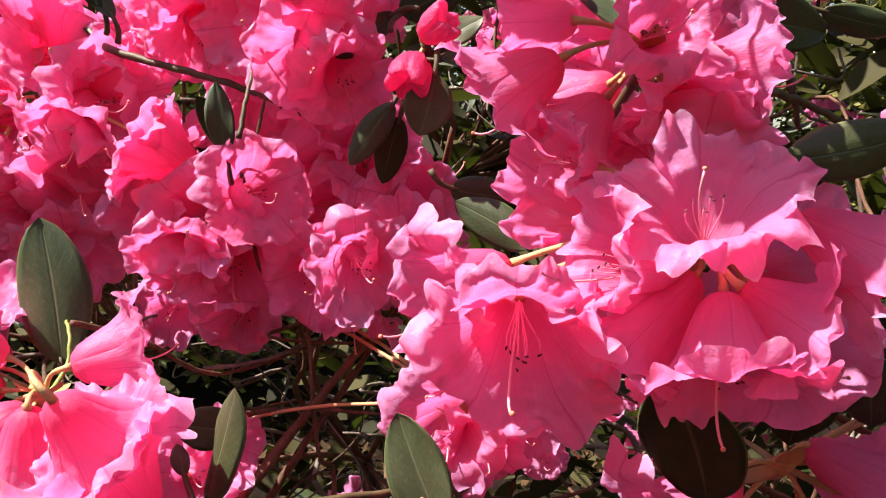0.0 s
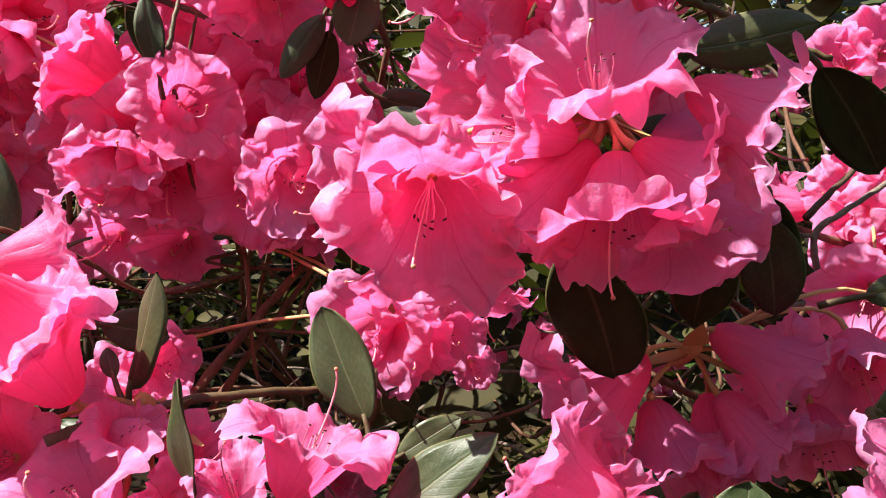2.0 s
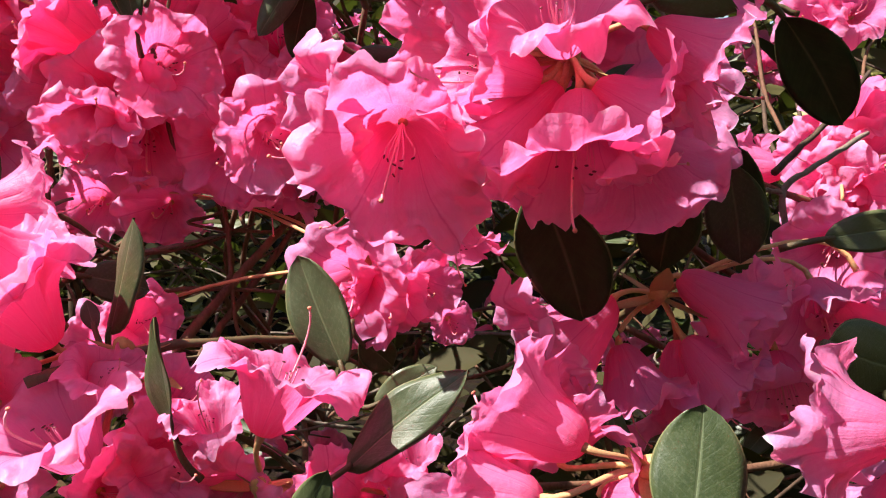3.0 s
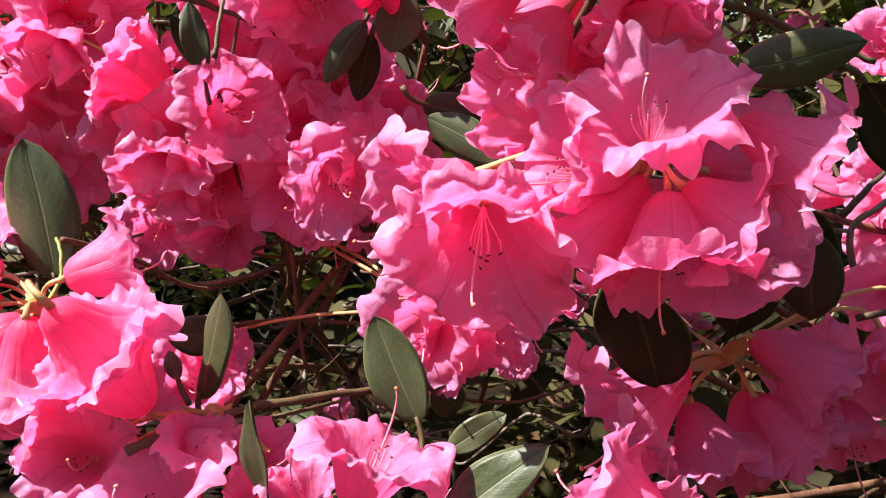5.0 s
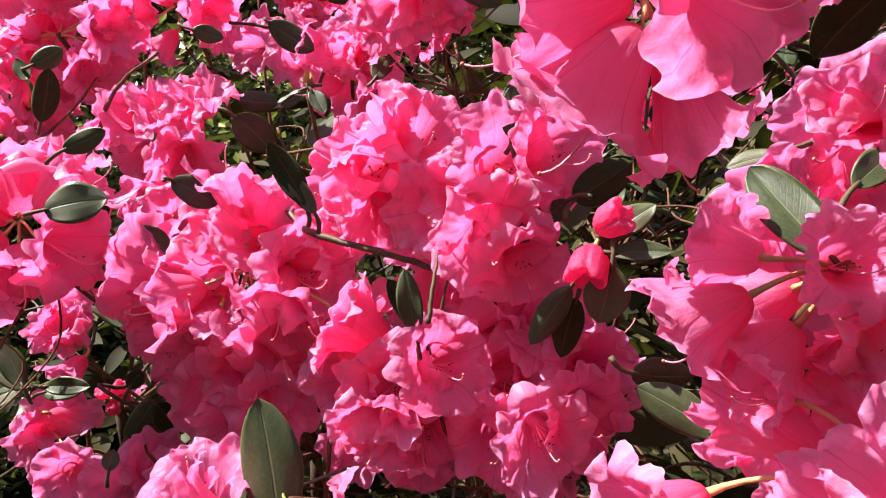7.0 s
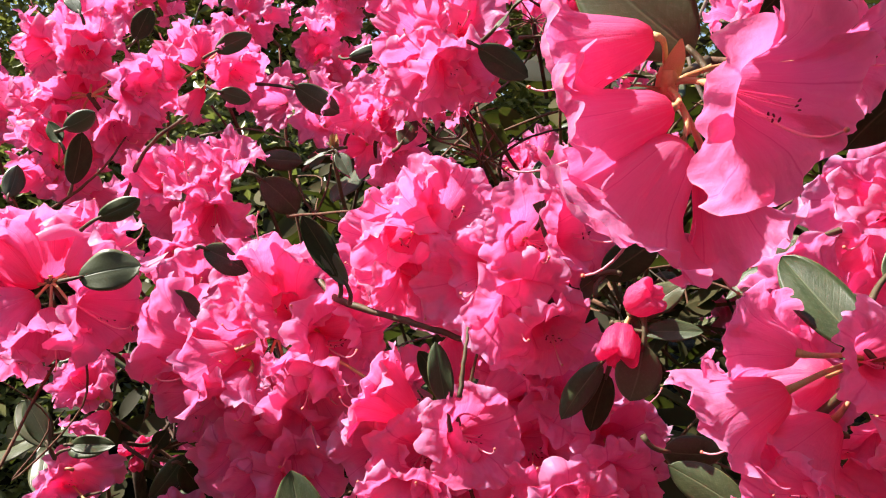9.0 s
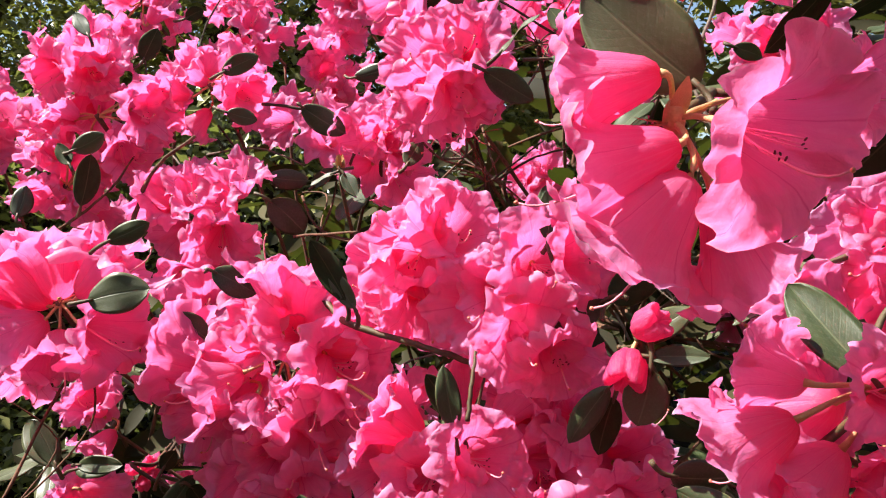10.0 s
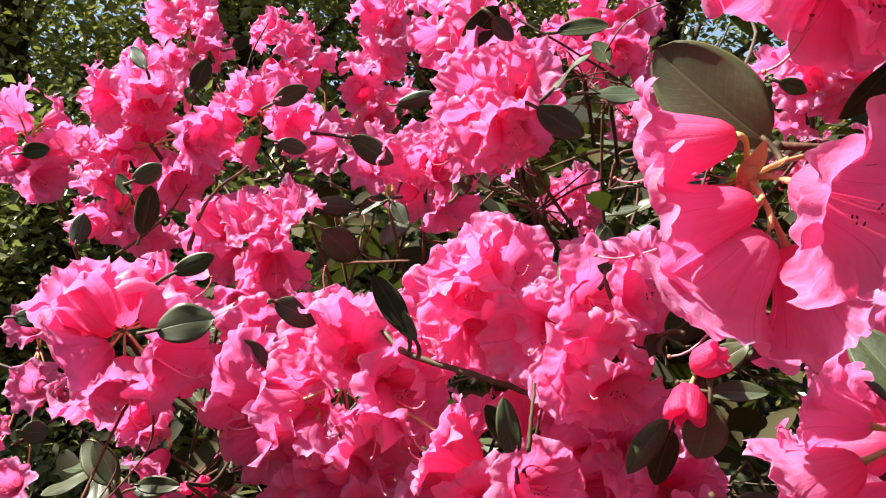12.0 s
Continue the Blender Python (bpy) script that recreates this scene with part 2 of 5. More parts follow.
def corolla_mesh(seed, across, along, close=1.0, ruffle=1.0, frill=1.0):
    """A funnel of five broad overlapping wavy lobes, one unit across, standing on the origin and opening along +z."""
    rng = random.Random(seed)
    off = Vector((rng.uniform(0, 50), rng.uniform(0, 50), rng.uniform(0, 50)))
    verts, uvs, faces = [], [], []
    for k in range(5):
        size, lift, roll = rng.uniform(0.92, 1.10), rng.uniform(-0.15, 0.15), rng.uniform(-0.04, 0.17)
        phase, waves, second = rng.uniform(0, 6.28), rng.uniform(2.1, 3.3), rng.uniform(0, 6.28)
        sway, notch, cup = rng.uniform(-0.05, 0.05), rng.uniform(0.02, 0.08), rng.uniform(-0.05, 0.07)
        first = len(verts)
        for j in range(along + 1):
            s = (j / along) ** 0.85
            for i in range(across + 1):
                p = 2 * i / across - 1
                crimp = math.sin(p * waves * 7.3 + second) + 0.7 * math.sin(p * waves * 12.1 - phase)
                rim = 1.0 - 0.31 * abs(p) ** 3.0 - notch * math.exp(-(p * p) / 0.03) + 0.013 * frill * crimp
                rim += 0.022 * frill * noise.noise(Vector((p * 3.5, k * 3.1, seed * 1.7)))
                v = s * rim
                e = max(0.0, (v - 0.34) / 0.66)
                # lobes grow wider than their share above the tube, and lie over one another
                wide = 1.0 + 0.36 * min(1.0, max(0.0, (v - 0.40) / 0.35))
                th = (k + 0.5 + 0.5 * p * wide) * 2 * math.pi / 5
                r, z = float(np.interp(v, PV, PR)), float(np.interp(v, PV, PZ))
                r *= 1 + (size - 1) * e
                r *= 1 + (close - 1) * min(1.0, v / 0.3)
                z *= 1 + (1 - close) * 0.7
                # folds of the tube below the gaps, and a gutter down the middle of each lobe
                r *= 1 - 0.075 * abs(p) ** 3 * math.sin(math.pi * min(1, v / 0.6)) - 0.022 * math.exp(-(p * p) / 0.008) * min(1, v * 2)
                z += p * 0.052 * e + e * e * (lift + cup * p * p * 1.6) + sway * p * e * e - roll * e**3
                q = Vector((math.cos(th) * r * 3.0, math.sin(th) * r * 3.0, z * 1.5)) + off
                drift = noise.noise(Vector((p * 1.4, v * 1.1, k * 5.3 + seed)))
                big = noise.noise(q) * 0.13 * e + noise.noise(q * 2.2) * 0.085 * e**1.2
                edge = 0.45 + 0.55 * abs(p)
                fr = math.sin(p * waves * 3.1 + phase + 1.8 * drift) * 0.085 * edge * e**3.2
                fr += math.sin(p * waves * 7.3 + second + 2.2 * drift) * 0.036 * e**5
                fr += math.sin(p * waves * 12.1 - phase + 2.6 * drift) * 0.015 * e**7
                fr += noise.noise(q * 3.6) * 0.066 * e**1.5 + noise.noise(q * 8.0) * 0.027 * e**2.0
                z += ruffle * big + frill * fr * 0.85
                r += ruffle * (0.075 * e + 0.03 * v) * noise.noise(q * 1.6 + Vector((4, 7, 1))) - frill * fr * 0.38
                verts.append((r * math.cos(th), r * math.sin(th), z))
                uvs.append((0.5 + 0.5 * p, v))
        row = across + 1
        for j in range(along):
            for i in range(across):
                a = first + j * row + i
                faces.append((a, a + 1, a + row + 1, a + row))
    me = mesh_of("corolla", verts, faces, [PETAL], uvs)
    bm = bmesh.new()
    bm.from_mesh(me)
    bmesh.ops.remove_doubles(bm, verts=bm.verts, dist=0.002)
    bm.to_mesh(me)
    bm.free()
    return me


def stamen_mesh(seed, lengthy=1.0):
    rng = random.Random(seed)
    tip = Vector((rng.uniform(0.06, 0.13), rng.uniform(-0.05, 0.05), rng.uniform(0.46, 0.60) * lengthy))
    pts = bend((0.015, 0, 0.03), (0.03, 0, 0.22), tip + Vector((0.03, 0, -0.16)), tip, 7)
    v, f = tube_data(pts, [0.006] * 6 + [0.005, 0.004], 4)
    slots = [0] * len(f)
    d = (pts[-1] - pts[-2]).normalized()
    side = d.orthogonal().normalized()
    an = [tip + side * (t * 0.015) for t in (-1, -0.6, 0, 0.6, 1)]
    v2, f2 = tube_data(an, [0.003, 0.0065, 0.0075, 0.0065, 0.003], 5, len(v))
    return mesh_of("stamen", v + v2, f + f2, [FILAMENT, ANTHER], None, slots + [1] * len(f2))


def style_mesh(seed):
    rng = random.Random(seed)
    tip = Vector((rng.uniform(0.02, 0.16), rng.uniform(-0.08, 0.08), rng.uniform(0.80, 0.98)))
    pts = bend((0, 0, 0.02), (0.05, 0, 0.3), tip + Vector((0.17, 0, -0.16)), tip, 12)
    v, f = tube_data(pts, [0.0085] * 11 + [0.008, 0.008], 6)
    d = (pts[-1] - pts[-2]).normalized()
    knob = [tip, tip + d * 0.006, tip + d * 0.018, tip + d * 0.024]
    v2, f2 = tube_data(knob, [0.009, 0.016, 0.015, 0.006], 6, len(v))
    return mesh_of("style", v + v2, f + f2, [STYLE_MAT, STIGMA], None, [0] * len(f) + [1] * len(f2))


COROLLAS = [corolla_mesh(11 + s, 40, 30, c, r, 0.92) for s, c, r in
            ((0, 1.0, 1.0), (1, 0.94, 1.1), (2, 1.04, 0.9), (3, 0.9, 1.2), (4, 1.0, 1.3), (5, 0.97, 1.0), (6, 1.02, 1.15), (7, 0.88, 0.95))]
SMALL_COROLLAS = [corolla_mesh(41 + s, 24, 16, c, 1.35, 1.15) for s, c in enumerate((1.0, 0.92, 1.04, 0.96, 0.88, 1.0))]
CALM_COROLLAS = [corolla_mesh(71 + s, 40, 30, c, 0.75, 0.8) for s, c in enumerate((1.0, 0.95, 1.02))]
STAMENS = [stamen_mesh(s, l) for s, l in enumerate((1.0, 0.92, 1.06, 0.86))]
STYLES = [style_mesh(s) for s in range(4)]


def turned(axis, spin):
    """The turn that takes +z to the axis, after a spin about it."""
    return Vector(axis).normalized().to_track_quat("Z", "Y").to_matrix().to_4x4() @ Matrix.Rotation(spin, 4, "Z")


def scale_mesh():
    """A papery pointed bud scale, one unit long along +y."""
    verts, faces = [], []
    for layer in (0, 1):
        for j in range(7):
            s = j / 6
            w = 0.17 * math.sin(math.pi * (0.12 + 0.86 * s)) ** 0.8
            for i in range(5):
                x = (i / 2 - 1) * w
                verts.append((x, s, 1.3 * x * x + 0.22 * s * s - 0.012 * layer))
    for j in range(6):
        for i in range(4):
            a = j * 5 + i
            faces += [(a, a + 1, a + 6, a + 5), (35 + a + 5, 35 + a + 6, 35 + a + 1, 35 + a)]
    return mesh_of("bud_scale", verts, faces, [SCALE_BROWN])


BUD_SCALE = scale_mesh()
RECEPTACLE = tube_mesh("receptacle", [(0, 0.012, -0.010), (0, 0.006, -0.005), (0, 0, 0), (0, -0.003, 0.003), (0, -0.006, 0.006), (0, -0.007, 0.007)], [0.0026, 0.0034, 0.0042, 0.0040, 0.0028, 0.0008], SCALE_BROWN, 9)
RNG = random.Random(5)
CLUSTERS = []


def cluster(hub, label, group="flower trusses of the shrub"):
    c = new("flower_cluster")
    c.location = hub
    c.empty_display_size = 0.02
    tagged(c, label, "flower cluster", group)
    c["hub"] = hub
    CLUSTERS.append(c)
    if hub[1] < 0.38:
        for i in range(6):
            m = Matrix.Rotation(i * 1.05 + RNG.uniform(-0.3, 0.3), 4, "Z") @ Matrix.Rotation(RNG.uniform(-0.9, 0.6), 4, "X") @ Matrix.Scale(RNG.uniform(0.014, 0.028), 4)
            link("bud_scale", BUD_SCALE, c, m)
        link("receptacle", RECEPTACLE, c)
    return c


def bloom(c, base, axis, size, near=None, deep=1.0, calm=False):
    """One open flower with its stamens, style and stalk, under the cluster c."""
    hub, base, axis = Vector(c["hub"]), Vector(base), Vector(axis).normalized()
    near = size > 0 and (base.y < 0.48 if near is None else near)
    size *= 0.95 if near else 0.9
    # farther back the flowers look every way
    if base.y > 0.56:
        axis = (axis + 0.55 * Vector((RNG.gauss(0, 1), RNG.gauss(0, 0.7), RNG.gauss(0, 1)))).normalized()
    # flowers of one shrub keep to much the same size; those farther back are less open
    if base.y > 0.36 and deep == 1.0:
        size = min(size, (0.060 if base.y < 0.56 else 0.051) * RNG.uniform(0.88, 1.06))
    me = RNG.choice(CALM_COROLLAS if calm else COROLLAS if near else SMALL_COROLLAS)
    m = Matrix.Translation(base - hub) @ turned(axis, RNG.uniform(0, 6.28)) @ Matrix.Diagonal((size, size * RNG.uniform(0.94, 1.06), size * deep * RNG.uniform(0.95, 1.08), 1))
    f = link("flower", me, c, m)
    inv = (Matrix.Translation(hub) @ m).inverted()
    # the stamens and the style droop, then turn up at their ends
    droop = inv.to_3x3() @ Vector((0, 0, 1))
    up = math.atan2(-droop.y, -droop.x)
    n = 7 if near else 3
    for i in range(n):
        a = up + (i - (n - 1) / 2) * (0.42 if n > 4 else 0.7) + RNG.uniform(-0.15, 0.15)
        link("stamen", RNG.choice(STAMENS), f, Matrix.Rotation(a, 4, "Z") @ Matrix.Diagonal((RNG.uniform(0.5, 1.1), 1, RNG.uniform(0.9, 1.08), 1)))
    link("style", RNG.choice(STYLES), f, Matrix.Rotation(up + RNG.uniform(-0.4, 0.4), 4, "Z"))
    # the stalk, from the hub to the base
    far = (base - hub).length
    pts = bend(hub, hub + (base - hub) * 0.35 + Vector((0, 0, 0.15 * far)), base - axis * far * 0.3, base + axis * 0.0004, 8)
    rad = [0.0014, 0.0012, 0.0011, 0.0011, 0.0011, 0.0011, 0.0012, 0.0014, 0.0020]
    v, fc = tube_data(pts, rad, 6)
    link("stalk", mesh_of("stalk", [inv @ p for p in v], fc, [STALK if RNG.random() < 0.6 else STALK_PINK]), f)
    return f


def complete(c, n):
    """Adds the flowers that round off a truss, where its shown flowers leave most room."""
    hub = Vector(c["hub"])
    shown = [o for o in c.children if o.name.startswith("flower")]
    ways = [(o.matrix_basis.to_3x3() @ Vector((0, 0, 1))).normalized() for o in shown]
    size = sum(o.matrix_basis.to_scale().x for o in shown) / len(shown)
    far = min(0.03, max(0.016, sum(o.matrix_basis.translation.length for o in shown) / len(shown)))
    for _ in range(n):
        best, room = None, -1
        for _ in range(40):
            d = Vector((RNG.gauss(0, 1), RNG.gauss(0, 1) + 0.15, RNG.gauss(0, 1) + 0.25)).normalized()
            free = min(d.angle(w) for w in ways)
            if d.y < 0.75 and free > room:
                best, room = d, free
        ways.append(best)
        bloom(c, hub + best * far, best, size * 1.05, hub.y < 0.5)


def bud_mesh(seed):
    """A blunt half-open bud: five petals folded over one another into a barrel, one unit wide."""
    verts, uvs, faces, nu, nv = [], [], [], 60, 18
    prof_v, prof_r, prof_z = (0, 0.10, 0.3, 0.55, 0.75, 0.88, 0.95, 1.0), (0.09, 0.27, 0.42, 0.49, 0.50, 0.46, 0.34, 0.12), (0, 0.06, 0.26, 0.52, 0.74, 0.86, 0.84, 0.74)
    for j in range(nv + 1):
        v = j / nv
        for i in range(nu):
            th = 2 * math.pi * i / nu
            r, z = float(np.interp(v, prof_v, prof_r)), float(np.interp(v, prof_v, prof_z))
            # each petal swells, then drops in a step under its neighbour
            lap = (5 * th / (2 * math.pi) + 0.35 * v + seed * 0.31) % 1.0
            fold = math.sin(math.pi * min(1.0, lap * 1.08)) ** 0.5
            rough = noise.noise(Vector((math.cos(th) * 3, math.sin(th) * 3, v * 3 + seed * 7)))
            r *= 0.80 + 0.20 * fold + 0.07 * lap * v + 0.08 * rough
            z += (0.16 * (fold - 0.5) + 0.10 * rough) * v**2.5
            verts.append((r * math.cos(th), r * math.sin(th), z))
            uvs.append((lap, v))
    for j in range(nv):
        for i in range(nu):
            q = (i + 1) % nu
            faces.append((j * nu + i, j * nu + q, (j + 1) * nu + q, (j + 1) * nu + i))
    faces.append(tuple(nv * nu + i for i in range(nu)))
    return mesh_of("bud", verts, faces, [PETAL_YOUNG], uvs)


BUDS = [bud_mesh(s) for s in range(3)]


def bud(c, base, axis, size):
    hub, base, axis = Vector(c["hub"]), Vector(base), Vector(axis).normalized()
    w = size * 1.02
    m = Matrix.Translation(base - hub) @ turned(axis, RNG.uniform(0, 6.28)) @ Matrix.Diagonal((w, w * 0.92, w * 1.05, 1))
    f = link("bud", RNG.choice(BUDS), c, m)
    inv = (Matrix.Translation(hub) @ m).inverted()
    far = (base - hub).length
    pts = bend(hub, hub + (base - hub) * 0.4 + Vector((0, 0, 0.1 * far)), base - axis * far * 0.3, base + axis * 0.001, 7)
    v, fc = tube_data(pts, [0.0013] * 6 + [0.0016, 0.002], 6)
    link("stalk", mesh_of("stalk", [inv @ p for p in v], fc, [STALK]), f)


# ---- leaves ----
def leaf_mesh(seed, curl, cup, wave):
    """A blunt elliptic leaf one unit long and one wide along +y, upper side to +z, with real thickness."""
    rng = random.Random(seed)
    na, nl = 10, 16
    verts, uvs, faces, slots = [], [], [], []
    skew = rng.uniform(-0.05, 0.05)
    for layer in (0, 1):
        for j in range(nl + 1):
            t = j / nl
            w = 0.5 * (math.sin(math.pi * t**0.92) ** 0.62) * (1.0 - 0.12 * (1 - t)) if 0 < t < 1 else 0.008
            for i in range(na + 1):
                s = 2 * i / na - 1
                x = s * w + skew * math.sin(math.pi * t)
                z = cup * (abs(s) ** 1.6) * w * 0.8 - curl * (t - 0.3) ** 2 * 0.9
                z += wave * 0.06 * math.sin(t * 9 + seed + (2 if s > 0 else 0)) * abs(s) ** 2
                z -= 0.012 * math.exp(-((s * w) ** 2) / 0.0012) * (1 if t < 0.97 else 0)
                verts.append((x, t, z - (0.008 if layer else 0)))
                uvs.append((0.5 + 0.5 * s, t))
    row = na + 1
    tot = row * (nl + 1)
    for j in range(nl):
        for i in range(na):
            a = j * row + i
            faces.append((a, a + 1, a + row + 1, a + row))
            slots.append(0)
            faces.append((tot + a + row, tot + a + row + 1, tot + a + 1, tot + a))
            slots.append(1)
        for i in (0, na):
            a = j * row + i
            faces.append((a, a + row, tot + a + row, tot + a) if i == 0 else (tot + a, tot + a + row, a + row, a))
            slots.append(1)
    return mesh_of("leaf", verts, faces, [LEAF_TOP, LEAF_UNDER], uvs, slots)


LEAVES = [leaf_mesh(s, c, u, w) for s, (c, u, w) in enumerate(((0.06, -0.10, 0.3), (0.14, 0.06, 0.5), (0.02, -0.16, 0.3), (0.18, 0.02, 0.6), (0.10, 0.12, 0.4), (-0.04, -0.06, 0.5)))]


def leaf(c, base, tip, normal, width):
    """One leaf of the whorl under a cluster: from its base to its tip, upper side along the normal."""
    hub, base, tip, nrm = Vector(c["hub"]), Vector(base), Vector(tip), Vector(normal)
    y = tip - base
    size = y.length
    y.normalize()
    z = (nrm - y * nrm.dot(y)).normalized()
    x = y.cross(z)
    rot = Matrix((x, y, z)).transposed().to_4x4()
    m = Matrix.Translation(base - hub) @ rot @ Matrix.Diagonal((width, size, size, 1))
    f = link("leaf", RNG.choice(LEAVES), c, m)
    inv = (Matrix.Translation(hub) @ m).inverted()
    back = (hub - base).normalized()
    pts = bend(base + y * 0.004, base - y * 0.005, base - y * 0.008 + back * 0.003, base - y * 0.010 + back * 0.008, 6)
    v, fc = tube_data(pts, [0.0010, 0.0013, 0.0014, 0.0015, 0.0015, 0.0016, 0.0017], 6)
    link("leaf_stalk", mesh_of("leaf_stalk", [inv @ p for p in v], fc, [TWIG_GREEN]), f)
    return f


# ---- the trusses, front to back ----
c = cluster((0.102, 0.262, 1.183), "large sunlit truss of bright pink ruffled flowers with long styles")
bloom(c, (0.097, 0.245, 1.183), (-0.24, -0.53, 0.81), 0.0492, True, 0.88)
bloom(c, (0.091, 0.250, 1.175), (-0.94, -0.30, 0.18), 0.0479, True, 1.16)
bloom(c, (0.042, 0.290, 1.168), (-0.87, -0.38, -0.32), 0.0549, True, 1.10)
bloom(c, (0.039, 0.302, 1.142), (-0.77, -0.15, -0.62), 0.0424, True, 1.16)
bloom(c, (0.045, 0.277, 1.158), (-0.08, -0.93, -0.35), 0.0621, True, 1.12)
bloom(c, (0.098, 0.252, 1.174), (-0.62, 0.18, -0.77), 0.0478, True, 1.16)
bloom(c, (0.102, 0.238, 1.172), (-0.03, -0.38, -0.92), 0.0536, True, 1.03)
bloom(c, (0.106, 0.236, 1.174), (0.84, -0.26, -0.48), 0.0402, True, 1.16)
bloom(c, (0.126, 0.250, 1.194), (0.82, -0.33, -0.46), 0.0453, True, 1.16)
bloom(c, (0.067, 0.306, 1.124), (0.14, -0.46, -0.88), 0.0429, True, 0.89)
bloom(c, (0.071, 0.292, 1.205), (-0.85, -0.49, 0.20), 0.0279, True, 1.16)
bloom(c, (0.080, 0.285, 1.186), (-0.55, 0.80, 0.25), 0.058, True)
bloom(c, (0.110, 0.290, 1.192), (0.10, 0.90, 0.42), 0.058, True)
bloom(c, (0.130, 0.285, 1.172), (0.60, 0.78, -0.10), 0.060, True)
bloom(c, (0.098, 0.290, 1.165), (-0.15, 0.85, -0.50), 0.058, True)
bloom(c, (0.128, 0.272, 1.160), (0.55, 0.40, -0.72), 0.056, True)
leaf(c, (0.140, 0.298, 1.209), (0.191, 0.298, 1.222), (-0.00, -1.00, 0.01), 0.0233)
leaf(c, (0.198, 0.309, 1.207), (0.241, 0.329, 1.165), (0.09, 0.86, 0.50), 0.0299)
leaf(c, (0.124, 0.304, 1.177), (0.162, 0.320, 1.178), (0.39, -0.89, 0.22), 0.0194)
c = cluster((0.096, 0.325, 1.248), "pink truss seen from the side with long tan flower stalks")
bloom(c, (0.061, 0.303, 1.257), (-0.70, 0.70, 0.09), 0.0476, True, 0.79)
bloom(c, (0.057, 0.300, 1.243), (-0.81, 0.22, -0.55), 0.0557, True, 0.86)
bloom(c, (0.076, 0.308, 1.230), (-0.59, 0.20, -0.78), 0.0469, True, 0.76)
bloom(c, (0.095, 0.318, 1.227), (-0.07, 0.00, -1.00), 0.0366, True, 0.75)
bloom(c, (0.087, 0.318, 1.251), (0.25, -0.91, 0.33), 0.0396, True, 1.07)
bloom(c, (0.103, 0.332, 1.237), (0.41, -0.64, -0.64), 0.0495, True, 0.77)
bloom(c, (0.106, 0.322, 1.242), (0.98, -0.13, 0.13), 0.0511, True, 1.05)
bloom(c, (0.102, 0.320, 1.237), (0.22, -0.82, -0.52), 0.0420, True, 1.12)
bloom(c, (0.090, 0.350, 1.262), (-0.30, 0.85, 0.40), 0.056, True)
bloom(c, (0.115, 0.348, 1.255), (0.60, 0.75, 0.20), 0.056, True)
bloom(c, (0.085, 0.350, 1.238), (-0.35, 0.85, -0.38), 0.056, True)
leaf(c, (0.090, 0.318, 1.256), (0.064, 0.346, 1.292), (-0.15, -0.85, 0.40), 0.0251)
leaf(c, (0.129, 0.360, 1.265), (0.168, 0.368, 1.264), (0.18, -0.90, 0.40), 0.0177)
leaf(c, (0.107, 0.350, 1.282), (0.129, 0.366, 1.298), (0.23, -0.83, 0.51), 0.0168)
c = cluster((-0.161, 0.335, 1.090), "sunlit pink truss with pale tan stalks and brown bud scales")
bloom(c, (-0.185, 0.349, 1.102), (-0.96, -0.12, 0.26), 0.0638)
bloom(c, (-0.189, 0.341, 1.080), (-0.95, -0.30, 0.08), 0.0737)
bloom(c, (-0.162, 0.323, 1.089), (-0.64, -0.14, -0.75), 0.0702)
bloom(c, (-0.139, 0.319, 1.110), (0.77, 0.63, 0.10), 0.0567)
bloom(c, (-0.221, 0.383, 1.094), (0.03, -0.45, 0.89), 0.0553)
bloom(c, (-0.185, 0.344, 1.088), (-1.00, 0.04, 0.03), 0.0587)
bloom(c, (-0.150, 0.305, 1.096), (-0.12, 0.18, -0.98), 0.0586)
bloom(c, (-0.116, 0.264, 1.117), (0.24, 0.60, -0.76), 0.0544)
leaf(c, (-0.170, 0.368, 1.093), (-0.187, 0.383, 1.164), (0.19, -0.95, 0.24), 0.0374)
c = cluster((-0.065, 0.290, 1.060), "bright magenta pink truss on a green leafy twig")
bloom(c, (-0.093, 0.288, 1.062), (-0.55, -0.12, 0.83), 0.0626, True, 0.92)
bloom(c, (-0.071, 0.262, 1.024), (-0.37, -0.24, 0.90), 0.0682, True, 0.75)
bloom(c, (-0.123, 0.298, 1.032), (0.06, -0.82, 0.57), 0.0483, True, 0.75)
bloom(c, (-0.072, 0.275, 1.047), (0.40, -0.29, 0.87), 0.0319, True, 0.95)
bloom(c, (-0.054, 0.275, 1.019), (0.65, -0.65, 0.39), 0.0425, True, 1.16)
bloom(c, (-0.129, 0.300, 1.047), (-0.87, -0.29, 0.40), 0.0492, True, 0.75)
bloom(c, (-0.051, 0.290, 1.032), (0.56, -0.51, 0.66), 0.0359, True, 0.97)
bloom(c, (-0.114, 0.280, 1.004), (0.05, -0.95, 0.32), 0.0509, True, 0.75)
bloom(c, (-0.066, 0.262, 1.013), (0.68, -0.68, 0.28), 0.0415, True, 1.06)
leaf(c, (-0.073, 0.292, 1.066), (-0.060, 0.288, 1.116), (-0.62, -0.70, 0.35), 0.0235)
leaf(c, (-0.099, 0.330, 1.081), (-0.075, 0.349, 1.070), (0.65, -0.74, 0.16), 0.0217)
leaf(c, (-0.099, 0.340, 1.052), (-0.105, 0.346, 1.065), (0.29, -0.80, 0.53), 0.0091)
c = cluster((-0.004, 0.260, 1.018), "crumpled pink truss seen from behind above its branch")
bloom(c, (-0.001, 0.244, 1.047), (0.34, 0.20, 0.92), 0.0520, True, 0.99)
bloom(c, (-0.020, 0.262, 1.030), (-0.15, -0.15, 0.98), 0.0332, True, 1.16)
